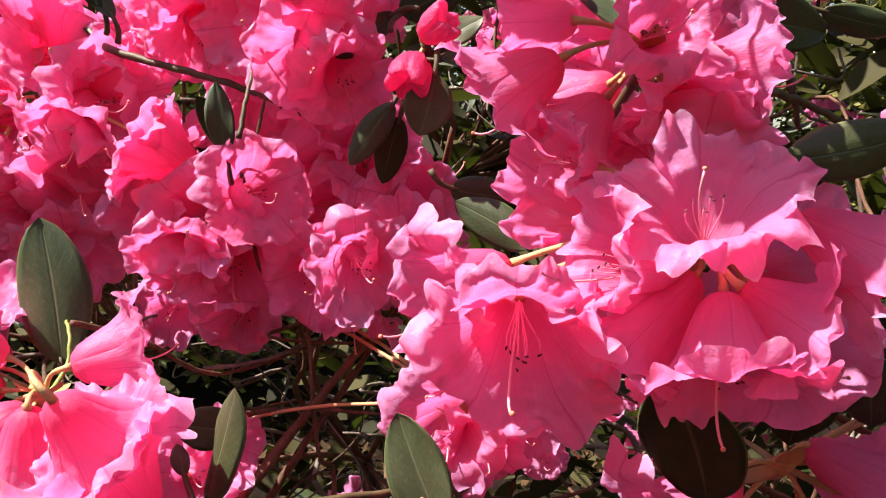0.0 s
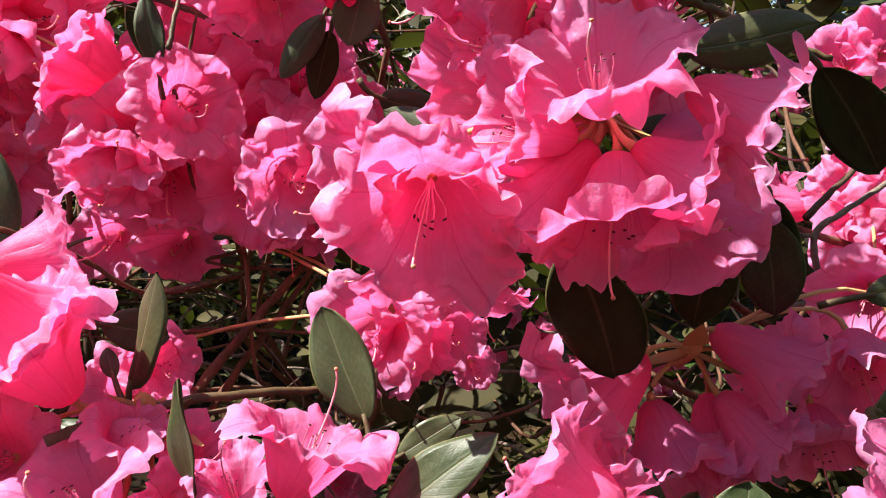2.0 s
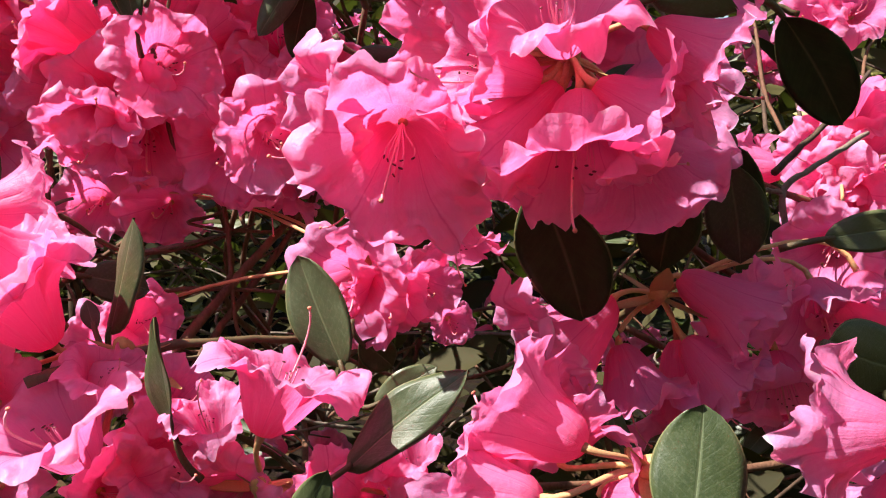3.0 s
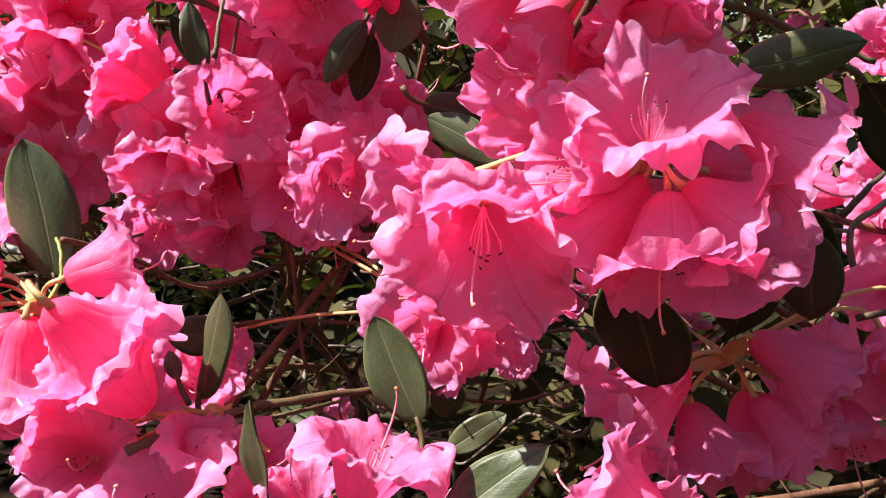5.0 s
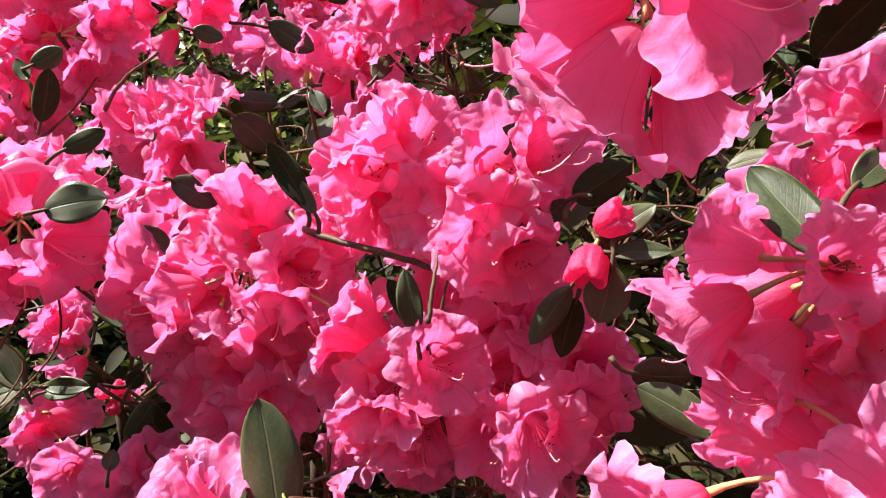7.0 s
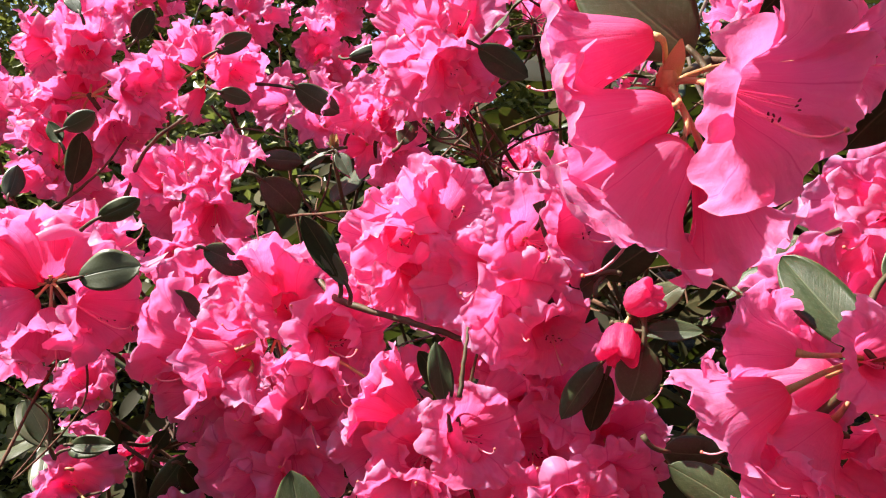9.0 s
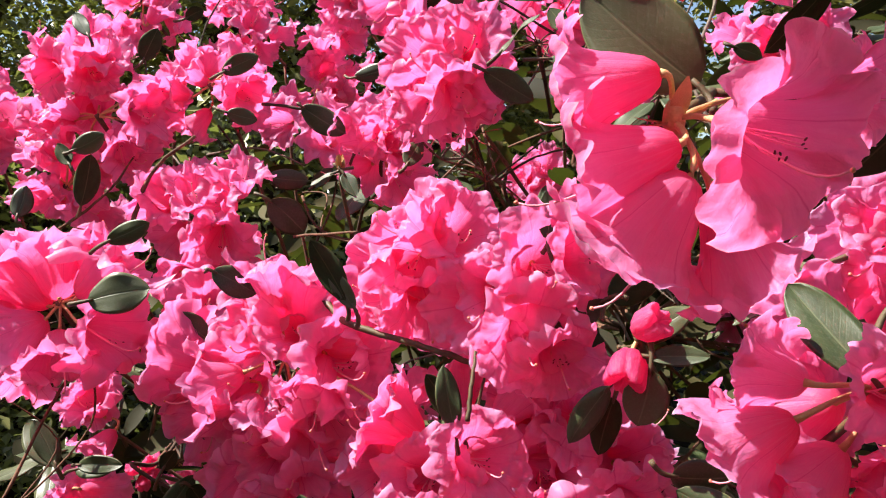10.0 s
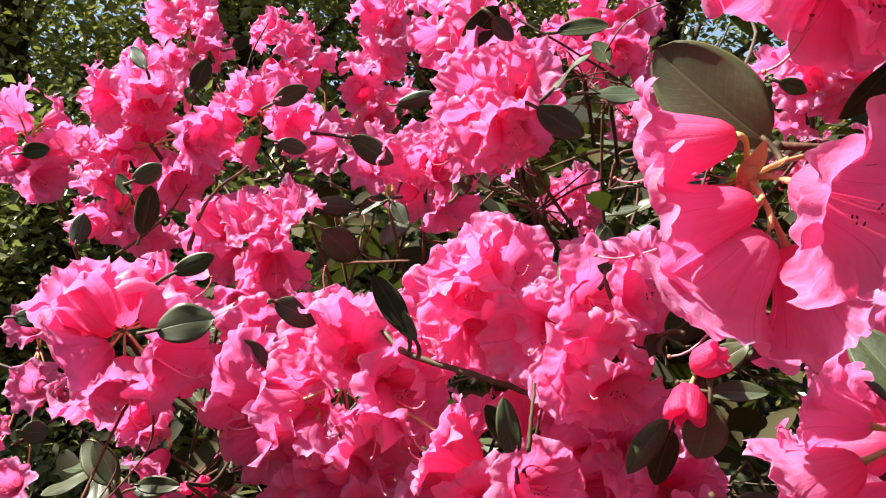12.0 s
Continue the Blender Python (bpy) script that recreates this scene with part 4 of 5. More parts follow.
bloom(c, (-0.153, 0.623, 1.511), (0.54, -0.83, -0.14), 0.0547)
bloom(c, (-0.163, 0.628, 1.517), (0.20, -0.95, 0.25), 0.0599)
bloom(c, (-0.197, 0.649, 1.531), (-0.16, -0.97, 0.16), 0.0601)
complete(c, 4)
leaf(c, (-0.127, 0.538, 1.503), (-0.158, 0.552, 1.477), (0.04, 0.90, 0.44), 0.0235)
leaf(c, (-0.131, 0.538, 1.495), (-0.118, 0.550, 1.479), (0.31, -0.85, -0.43), 0.0154)
leaf(c, (-0.089, 0.614, 1.498), (-0.046, 0.614, 1.500), (0.02, 0.91, -0.41), 0.0195)
c = cluster((-0.310, 0.850, 1.581), "pink truss high at the back")
bloom(c, (-0.306, 0.849, 1.584), (0.38, -0.92, 0.04), 0.0630)
bloom(c, (-0.307, 0.854, 1.577), (-0.13, -0.90, -0.41), 0.0540)
bloom(c, (-0.330, 0.869, 1.542), (0.18, -0.86, -0.48), 0.0451)
bloom(c, (-0.296, 0.838, 1.566), (0.62, -0.72, -0.31), 0.0497)
complete(c, 5)
leaf(c, (-0.275, 0.755, 1.466), (-0.230, 0.755, 1.476), (0.05, -0.98, -0.21), 0.0196)
c = cluster((-0.044, 0.740, 1.523), "pink truss among thin twigs and olive leaves")
bloom(c, (-0.058, 0.732, 1.522), (-0.26, -0.94, -0.20), 0.0672)
bloom(c, (-0.038, 0.726, 1.508), (0.08, -0.91, -0.40), 0.0559)
bloom(c, (-0.030, 0.729, 1.494), (0.36, -0.74, -0.57), 0.0511)
bloom(c, (-0.059, 0.750, 1.536), (0.05, -0.99, 0.15), 0.0604)
bloom(c, (-0.078, 0.745, 1.538), (-0.43, -0.90, 0.01), 0.0555)
bloom(c, (-0.020, 0.745, 1.530), (0.39, -0.92, 0.05), 0.0541)
complete(c, 4)
leaf(c, (-0.047, 0.623, 1.472), (-0.059, 0.640, 1.493), (0.38, 0.82, -0.43), 0.0172)
c = cluster((0.121, 0.660, 1.450), "pink truss half hidden behind nearer flowers")
bloom(c, (0.120, 0.646, 1.452), (-0.41, -0.90, -0.13), 0.0584)
bloom(c, (0.130, 0.649, 1.456), (0.07, -1.00, 0.01), 0.0578)
bloom(c, (0.153, 0.648, 1.462), (-0.03, -0.98, 0.21), 0.0573)
bloom(c, (0.137, 0.650, 1.448), (-0.25, -0.82, -0.51), 0.0498)
complete(c, 5)
leaf(c, (0.076, 0.566, 1.439), (0.098, 0.575, 1.432), (0.28, -0.91, -0.30), 0.0132)
c = cluster((0.009, 0.275, 1.357), "large close pink truss hanging beside a broad leaf")
bloom(c, (0.004, 0.266, 1.373), (-0.95, 0.28, -0.14), 0.0521, True, 1.16, True)
bloom(c, (0.010, 0.260, 1.348), (-0.94, 0.20, -0.28), 0.0561, True, 1.16, True)
bloom(c, (0.013, 0.258, 1.337), (-0.58, 0.23, -0.78), 0.0666, True, 0.91, True)
bloom(c, (0.022, 0.272, 1.332), (0.37, 0.12, -0.92), 0.0502, True, 1.14, True)
bloom(c, (0.022, 0.258, 1.355), (0.68, -0.65, -0.33), 0.0649, True, 0.91, True)
bloom(c, (0.066, 0.300, 1.368), (0.77, -0.64, 0.00), 0.0420, True, 0.75, True)
leaf(c, (0.021, 0.300, 1.373), (-0.023, 0.302, 1.415), (0.00, -0.95, 0.12), 0.0401)
c = cluster((0.022, 0.250, 1.434), "close pink truss hanging in from above")
bloom(c, (0.034, 0.243, 1.443), (-0.49, -0.10, -0.87), 0.0705)
bloom(c, (0.038, 0.244, 1.435), (0.05, -0.50, -0.87), 0.0575)
bloom(c, (0.053, 0.299, 1.466), (0.43, -0.90, 0.09), 0.0650)
bloom(c, (0.030, 0.288, 1.445), (0.15, -0.86, 0.49), 0.0645)
bloom(c, (0.039, 0.274, 1.443), (0.58, -0.78, -0.23), 0.0611)
bloom(c, (0.054, 0.301, 1.459), (0.39, 0.55, 0.74), 0.0699)
bloom(c, (0.041, 0.280, 1.445), (0.74, 0.60, -0.31), 0.0661)
leaf(c, (0.057, 0.260, 1.399), (0.036, 0.260, 1.377), (-0.38, 0.85, 0.36), 0.0116)
leaf(c, (0.056, 0.280, 1.453), (0.089, 0.304, 1.489), (0.31, -0.90, 0.31), 0.0269)
leaf(c, (0.069, 0.300, 1.465), (0.080, 0.320, 1.516), (-0.23, -0.89, 0.40), 0.0262)
c = cluster((0.121, 0.400, 1.313), "pale pink truss in bright sun")
bloom(c, (0.127, 0.395, 1.314), (-0.71, -0.65, -0.26), 0.0604)
bloom(c, (0.123, 0.395, 1.313), (-0.19, -0.95, 0.23), 0.0526)
bloom(c, (0.127, 0.395, 1.305), (-0.11, -0.91, -0.41), 0.0554)
bloom(c, (0.169, 0.435, 1.284), (-0.53, -0.83, -0.16), 0.0351)
leaf(c, (0.127, 0.370, 1.267), (0.139, 0.388, 1.301), (-0.46, -0.71, 0.54), 0.0208)
leaf(c, (0.143, 0.385, 1.273), (0.202, 0.406, 1.270), (0.32, -0.92, -0.21), 0.0291)
leaf(c, (0.203, 0.420, 1.283), (0.246, 0.420, 1.275), (-0.05, -0.97, -0.24), 0.0173)
leaf(c, (0.081, 0.370, 1.297), (0.059, 0.375, 1.291), (-0.30, -0.86, 0.42), 0.0116)
leaf(c, (0.079, 0.370, 1.293), (0.101, 0.384, 1.289), (0.57, -0.77, 0.28), 0.0142)
leaf(c, (0.070, 0.370, 1.287), (0.044, 0.370, 1.270), (-0.47, -0.48, 0.74), 0.0134)
leaf(c, (0.116, 0.340, 1.365), (0.093, 0.367, 1.340), (0.04, 0.70, 0.71), 0.0292)
c = cluster((-0.514, 0.600, 1.049), "pink truss low on the shrub")
bloom(c, (-0.505, 0.585, 1.058), (0.35, -0.79, 0.50), 0.0751)
bloom(c, (-0.480, 0.568, 1.077), (0.90, -0.27, 0.35), 0.0573)
bloom(c, (-0.513, 0.581, 1.050), (0.37, -0.93, 0.06), 0.0676)
bloom(c, (-0.424, 0.523, 1.048), (0.52, -0.81, 0.27), 0.0562)
leaf(c, (-0.471, 0.529, 1.114), (-0.496, 0.534, 1.150), (0.51, -0.72, 0.48), 0.0221)
leaf(c, (-0.504, 0.566, 1.098), (-0.543, 0.580, 1.135), (0.35, -0.71, 0.61), 0.0292)
leaf(c, (-0.469, 0.548, 1.103), (-0.425, 0.548, 1.111), (-0.15, -0.55, 0.82), 0.0206)
c = cluster((-0.371, 0.530, 1.039), "small pink truss low in the shrub")
bloom(c, (-0.347, 0.509, 1.057), (0.66, -0.57, 0.49), 0.0663)
bloom(c, (-0.358, 0.507, 1.050), (0.28, -0.94, 0.22), 0.0574)
bloom(c, (-0.316, 0.496, 1.059), (0.80, -0.60, 0.10), 0.0541)
bloom(c, (-0.125, 0.418, 1.012), (0.43, -0.72, 0.54), 0.0506)
leaf(c, (-0.338, 0.453, 1.081), (-0.339, 0.462, 1.094), (0.56, -0.68, 0.48), 0.0128)
leaf(c, (-0.357, 0.500, 1.085), (-0.325, 0.500, 1.124), (0.21, -0.96, -0.17), 0.0195)
leaf(c, (-0.328, 0.500, 1.116), (-0.319, 0.519, 1.087), (-0.78, 0.61, 0.15), 0.0238)
leaf(c, (-0.358, 0.510, 1.123), (-0.353, 0.521, 1.135), (-0.61, 0.70, -0.37), 0.0150)
c = cluster((-0.530, 0.650, 1.113), "faded pink truss among bare twigs")
bloom(c, (-0.496, 0.625, 1.128), (0.72, -0.56, 0.41), 0.0714)
bloom(c, (-0.522, 0.632, 1.143), (0.45, -0.89, -0.09), 0.0717)
bloom(c, (-0.477, 0.616, 1.117), (0.56, -0.81, -0.17), 0.0649)
bloom(c, (-0.528, 0.647, 1.159), (0.45, -0.82, 0.36), 0.0653)
leaf(c, (-0.603, 0.566, 1.144), (-0.586, 0.583, 1.138), (0.71, -0.67, 0.23), 0.0243)
c = cluster((-0.434, 0.590, 1.089), "cluster of small dark red unopened flower buds")
bud(c, (-0.423, 0.580, 1.095), (0.74, -0.03, 0.67), 0.0132)
bud(c, (-0.432, 0.582, 1.090), (-0.02, -0.68, 0.73), 0.0122)
bud(c, (-0.426, 0.583, 1.087), (0.46, -0.65, -0.61), 0.0132)
bud(c, (-0.419, 0.581, 1.091), (0.98, -0.20, 0.01), 0.0111)
leaf(c, (-0.451, 0.529, 1.115), (-0.408, 0.529, 1.117), (-0.01, -0.96, 0.29), 0.0170)
c = cluster((-0.700, 0.700, 1.196), "dim pink truss at the edge over bare twigs")
bloom(c, (-0.687, 0.681, 1.151), (0.59, -0.80, 0.12), 0.0774)
bloom(c, (-0.656, 0.678, 1.147), (0.82, -0.56, -0.13), 0.0652)
bloom(c, (-0.695, 0.690, 1.217), (0.51, -0.83, 0.24), 0.0720)
bloom(c, (-0.670, 0.690, 1.253), (0.69, -0.61, 0.37), 0.0658)
bloom(c, (-0.669, 0.628, 1.061), (0.48, -0.72, 0.50), 0.0786)
bloom(c, (-0.721, 0.654, 1.099), (0.45, -0.87, 0.19), 0.0787)
leaf(c, (-0.589, 0.585, 1.253), (-0.587, 0.600, 1.273), (0.71, -0.61, 0.35), 0.0199)
leaf(c, (-0.625, 0.585, 1.252), (-0.590, 0.591, 1.249), (0.16, -0.97, 0.19), 0.0202)
c = cluster((0.031, 0.370, 1.075), "deep pink truss behind the front flowers")
bloom(c, (0.024, 0.371, 1.078), (-0.21, -0.98, -0.05), 0.0541)
bloom(c, (0.037, 0.370, 1.075), (0.04, -0.97, -0.23), 0.0413)
bloom(c, (0.053, 0.378, 1.073), (0.19, -0.98, 0.07), 0.0368)
bloom(c, (0.073, 0.414, 1.041), (0.14, -0.98, 0.12), 0.0286)
bloom(c, (-0.113, 0.431, 1.031), (0.42, -0.88, 0.20), 0.0483)
bloom(c, (-0.126, 0.538, 1.084), (0.09, -0.99, 0.06), 0.0757)
bloom(c, (-0.182, 0.555, 1.082), (0.17, -0.99, 0.05), 0.0710)
leaf(c, (0.058, 0.370, 1.162), (0.020, 0.382, 1.181), (-0.18, -0.95, 0.25), 0.0225)
leaf(c, (0.035, 0.330, 1.022), (0.064, 0.334, 1.041), (-0.09, -0.94, 0.34), 0.0166)
leaf(c, (0.027, 0.340, 1.050), (0.044, 0.357, 1.031), (0.63, -0.77, -0.13), 0.0193)

# ---- the wood of the shrub ----
BR = random.Random(21)


def branch(points, radius, mat, label, taper=0.6, sides=8):
    """A bent branch through the points, a little uneven, as a thing of its own."""
    pts = [Vector(p) for p in points]
    fine = []
    for i in range(len(pts) - 1):
        a, b = pts[i], pts[i + 1]
        pa, pb = pts[max(i - 1, 0)], pts[min(i + 2, len(pts) - 1)]
        fine += bend(a, a + (b - pa) / 6, b - (pb - a) / 6, b, 6)[:-1]
    fine.append(pts[-1])
    fine = [p + Vector((BR.uniform(-1, 1), BR.uniform(-1, 1), BR.uniform(-1, 1))) * radius * 0.25 for p in fine]
    n = len(fine) - 1
    rad = [radius * (1 - (1 - taper) * i / n) * BR.uniform(0.9, 1.14) for i in range(n + 1)]
    ob = link("branch", tube_mesh("branch", fine, rad, mat, sides))
    return tagged(ob, label, "branch", "branches of the shrub")


# stems from the soil, and a limb from the nearest of them to each truss
STEMS = [((-0.75, 1.15, 0), (-0.72, 1.05, 0.5), (-0.66, 0.92, 0.95)), ((-0.35, 1.05, 0), (-0.38, 0.95, 0.45), (-0.33, 0.82, 0.95)),
         ((0.0, 0.95, 0), (-0.02, 0.9, 0.4), (-0.06, 0.72, 0.88)), ((0.3, 0.9, 0), (0.27, 0.85, 0.4), (0.25, 0.62, 0.82)), ((0.1, 1.3, 0), (0.06, 1.2, 0.6), (0.02, 1.05, 1.15))]
for st in STEMS:
    branch(st, 0.013, BARK, "thick dark brown shrub stem rising from the soil", 0.6, 10)
TOPS = [Vector(s[2]) for s in STEMS]
SIDE_STEM = ((0.75, 0.7, 0), (0.72, 0.58, 0.6), (0.62, 0.45, 1.0), (0.50, 0.36, 1.50))
branch(SIDE_STEM, 0.011, BARK, "thick dark brown shrub stem rising from the soil", 0.6, 10)
branch([(-0.202, 0.470, 1.265), (-0.180, 0.455, 1.252), (-0.133, 0.445, 1.241), (-0.101, 0.440, 1.233), (-0.081, 0.440, 1.226), (-0.058, 0.470, 1.202)], 0.0024, TWIG_GREEN, "olive brown branch crossing between the trusses")
branch([(-0.095, 0.430, 1.193), (-0.089, 0.430, 1.212), (-0.085, 0.428, 1.228)], 0.0012, TWIG_GREEN, "thin green upright twig")
branch([(-0.094, 0.400, 1.005), (-0.068, 0.430, 1.039), (-0.042, 0.450, 1.071), (-0.021, 0.470, 1.095)], 0.0034, BARK_RED, "long reddish brown branch leaning through the shrub")
branch([(-0.084, 0.420, 0.993), (-0.059, 0.440, 1.033), (-0.033, 0.470, 1.071), (-0.016, 0.490, 1.101)], 0.0027, BARK_RED, "long reddish brown twig leaning beside another")
branch([(-0.160, 0.360, 1.117), (-0.143, 0.400, 1.097), (-0.118, 0.430, 1.070), (-0.091, 0.470, 1.066), (-0.058, 0.500, 1.077)], 0.0016, BARK_RED, "thin brown twig arching below the flowers")
branch([(-0.102, 0.420, 1.049), (-0.066, 0.440, 1.047), (-0.009, 0.440, 1.046)], 0.0017, BARK_RED, "thin brown twig lying level in the shade")
branch([(-0.131, 0.460, 1.062), (-0.092, 0.460, 1.070), (-0.076, 0.500, 1.070)], 0.0015, BARK_GREY, "pale brown twig in a gap of the shrub")
branch([(-0.096, 0.270, 1.053), (-0.079, 0.280, 1.058), (-0.063, 0.290, 1.060), (-0.031, 0.310, 1.059), (0.002, 0.335, 1.052), (0.028, 0.350, 1.051), (0.059, 0.372, 1.050)], 0.0024, TWIG_GREEN, "olive to red-brown leafy branch under the trusses")
branch([(-0.060, 0.290, 1.055), (-0.048, 0.300, 1.053), (-0.032, 0.310, 1.053), (-0.018, 0.330, 1.048)], 0.0014, TWIG_GREEN, "bright green twig beside the leafy branch")
branch([(0.073, 0.400, 1.059), (0.059, 0.373, 1.049), (0.054, 0.372, 1.029)], 0.0019, BARK, "dark forked twig at the end of a branch")
branch([(0.229, 0.370, 1.090), (0.253, 0.385, 1.098), (0.249, 0.390, 1.126), (0.272, 0.400, 1.141), (0.309, 0.420, 1.159)], 0.0022, BARK_GREY, "grey bare twig bent at a knot")
branch([(0.221, 0.380, 1.125), (0.236, 0.385, 1.127), (0.249, 0.390, 1.126)], 0.0017, BARK_GREY, "grey bare twig joining a knot")
branch([(0.238, 0.380, 1.137), (0.269, 0.400, 1.159), (0.290, 0.410, 1.177), (0.304, 0.420, 1.193)], 0.0019, BARK, "dark bare twig behind the broad leaf")
branch([(0.136, 0.345, 1.243), (0.152, 0.360, 1.240), (0.177, 0.370, 1.234), (0.201, 0.370, 1.225), (0.230, 0.360, 1.214)], 0.0024, TWIG_GREEN, "green brown branch behind the upper truss")
branch([(0.169, 0.370, 1.245), (0.173, 0.370, 1.235), (0.177, 0.370, 1.222)], 0.0017, BARK, "dark twig below the upper truss")
branch([(-0.417, 0.570, 1.317), (-0.413, 0.580, 1.345), (-0.398, 0.585, 1.370), (-0.366, 0.590, 1.393)], 0.0022, BARK_RED, "arched dark red-brown twig")
branch([(-0.516, 0.600, 1.313), (-0.487, 0.600, 1.329), (-0.455, 0.600, 1.353), (-0.449, 0.620, 1.378)], 0.0014, BARK_RED, "thin brown twig to the far truss")
branch([(-0.335, 0.660, 1.429), (-0.294, 0.660, 1.422), (-0.260, 0.680, 1.411)], 0.0016, BARK, "thin dark twig among the back trusses")
branch([(-0.280, 0.600, 1.304), (-0.246, 0.580, 1.306), (-0.204, 0.550, 1.309)], 0.0015, BARK_RED, "thin brown twig between two trusses")
branch([(-0.091, 0.400, 1.207), (-0.090, 0.410, 1.227), (-0.089, 0.420, 1.244)], 0.0015, TWIG_GREEN, "upright green twig below the centre")
branch([(-0.583, 0.600, 0.987), (-0.524, 0.580, 1.023), (-0.483, 0.570, 1.048), (-0.453, 0.570, 1.058)], 0.002, BARK, "dark twig at the outer edge")
branch([(-0.477, 0.570, 1.051), (-0.427, 0.550, 1.052), (-0.392, 0.530, 1.037)], 0.0014, BARK, "thin twig below the red buds")
branch([(-0.706, 0.660, 1.094), (-0.645, 0.660, 1.129), (-0.597, 0.660, 1.156), (-0.541, 0.640, 1.199)], 0.0019, BARK, "dark twig at the edge of the shrub")
branch([(-0.752, 0.680, 1.185), (-0.690, 0.680, 1.170), (-0.639, 0.680, 1.150)], 0.0015, BARK_GREY, "pale bare twig at the edge")
branch([(-0.456, 0.750, 1.466), (-0.463, 0.780, 1.530), (-0.446, 0.800, 1.579)], 0.0013, BARK, "thin upright twig above the shrub")
branch([(-0.496, 0.700, 1.382), (-0.511, 0.740, 1.467), (-0.551, 0.790, 1.558)], 0.0013, BARK, "thin upright twig to the top truss")
branch([(-0.146, 0.620, 1.527), (-0.100, 0.600, 1.495), (-0.046, 0.620, 1.462), (-0.008, 0.640, 1.435)], 0.0014, BARK, "thin twig slanting among back trusses")
branch([(-0.104, 0.620, 1.349), (-0.070, 0.620, 1.368), (-0.032, 0.640, 1.378)], 0.0012, BARK, "thin twig in the back of the shrub")
branch([(-0.172, 0.640, 1.392), (-0.135, 0.630, 1.370), (-0.104, 0.620, 1.349)], 0.0012, BARK_GREY, "thin pale twig in the back of the shrub")
branch([(-0.192, 0.660, 1.404), (-0.159, 0.650, 1.371), (-0.121, 0.640, 1.360), (-0.085, 0.620, 1.334)], 0.0012, BARK_RED, "thin brown twig in the back of the shrub")
branch([(-0.152, 0.580, 1.322), (-0.111, 0.600, 1.345), (-0.066, 0.640, 1.383)], 0.0012, BARK, "crossing thin twig in the back")
branch([(-0.123, 0.660, 1.402), (-0.110, 0.630, 1.369), (-0.095, 0.600, 1.335)], 0.0012, BARK_RED, "crossing brown twig in the back")
branch([(-0.429, 0.720, 1.387), (-0.360, 0.700, 1.390), (-0.310, 0.700, 1.371)], 0.0013, BARK_GREY, "pale twig over dark foliage")
branch([(-0.404, 0.700, 1.415), (-0.364, 0.680, 1.378), (-0.344, 0.690, 1.366)], 0.0012, BARK, "thin dark twig between pink trusses")
branch([(-0.159, 0.336, 1.090), (-0.158, 0.350, 1.098), (-0.161, 0.360, 1.109), (-0.168, 0.370, 1.115)], 0.0013, STALK_LIME, "bright lime green leaf stalk beside the tan hub")



LIMB_POINTS = []


def limbs():
    for c in CLUSTERS:
        hub = Vector(c["hub"])
        # the woody stem below the truss
        way = Vector((BR.uniform(-0.3, 0.3), 0.75, BR.uniform(-0.75, -0.35))).normalized()
        high = hub.z > 1.3 and hub.y < 0.34 and hub.x > -0.02
        if high:
            way = Vector((0.35, 0.85, 0.3)).normalized()
        end = hub + way * BR.uniform(0.05, 0.08)
        pts = bend(hub + Vector((0, -0.002, 0.002)), hub + way * 0.02, end - way * 0.02, end, 6)
        v, f = tube_data([p - hub for p in pts], [0.0026, 0.0024, 0.0022, 0.0021, 0.0021, 0.0022, 0.0023], 7)
        link("stem", mesh_of("stem", v, f, [TWIG_GREEN]), c)
        near = min(TOPS, key=lambda p: (p - end).length)
        if hub.y < 0.34 and hub.x > -0.02:
            near = Vector(SIDE_STEM[3 if high else 2])
        mid = end.lerp(near, 0.5) + Vector((BR.uniform(-0.04, 0.04), BR.uniform(-0.02, 0.06), BR.uniform(-0.07, 0.0)))
        LIMB_POINTS.extend([end, mid, end.lerp(mid, 0.5), mid.lerp(near, 0.5)])
        branch([end, end.lerp(mid, 0.5) + Vector((BR.uniform(-0.015, 0.015), 0.01, -0.015)), mid, near], 0.0017, BARK_RED, "thin brown woody branch behind the flowers", 1.7, 7)


# ---- ground and distance ----
def shaded_ground_material():
    n = Nodes("soil")
    obj = n.add("ShaderNodeTexCoord").outputs["Object"]
    patch, fine = n.grain(0.9, 4, 0.6, obj), n.grain(38, 5, 0.7, obj)
    cells = n.add("ShaderNodeTexVoronoi", {"Vector": obj, "Scale": 34.0}).outputs["Color"]
    # soil tones go nearly black: the shrub's shade is in the colour
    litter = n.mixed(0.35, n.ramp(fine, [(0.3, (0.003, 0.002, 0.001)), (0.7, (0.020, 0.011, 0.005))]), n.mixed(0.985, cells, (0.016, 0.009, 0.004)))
    grass = n.ramp(fine, [(0.3, (0.015, 0.030, 0.006)), (0.7, (0.060, 0.095, 0.025))])
    base = n.mixed(n.ramp(patch, [(0.57, (0, 0, 0)), (0.66, (1, 1, 1))]), litter, grass)
    bump = n.add("ShaderNodeBump", {"Strength": 0.9, "Distance": 0.02, "Height": fine}).outputs[0]
    p = n.add("ShaderNodeBsdfPrincipled", {"Base Color": base, "Roughness": 0.95, "Normal": bump})
    p.inputs["Specular IOR Level"].default_value = 0.08
    return n.finish(p.outputs[0])


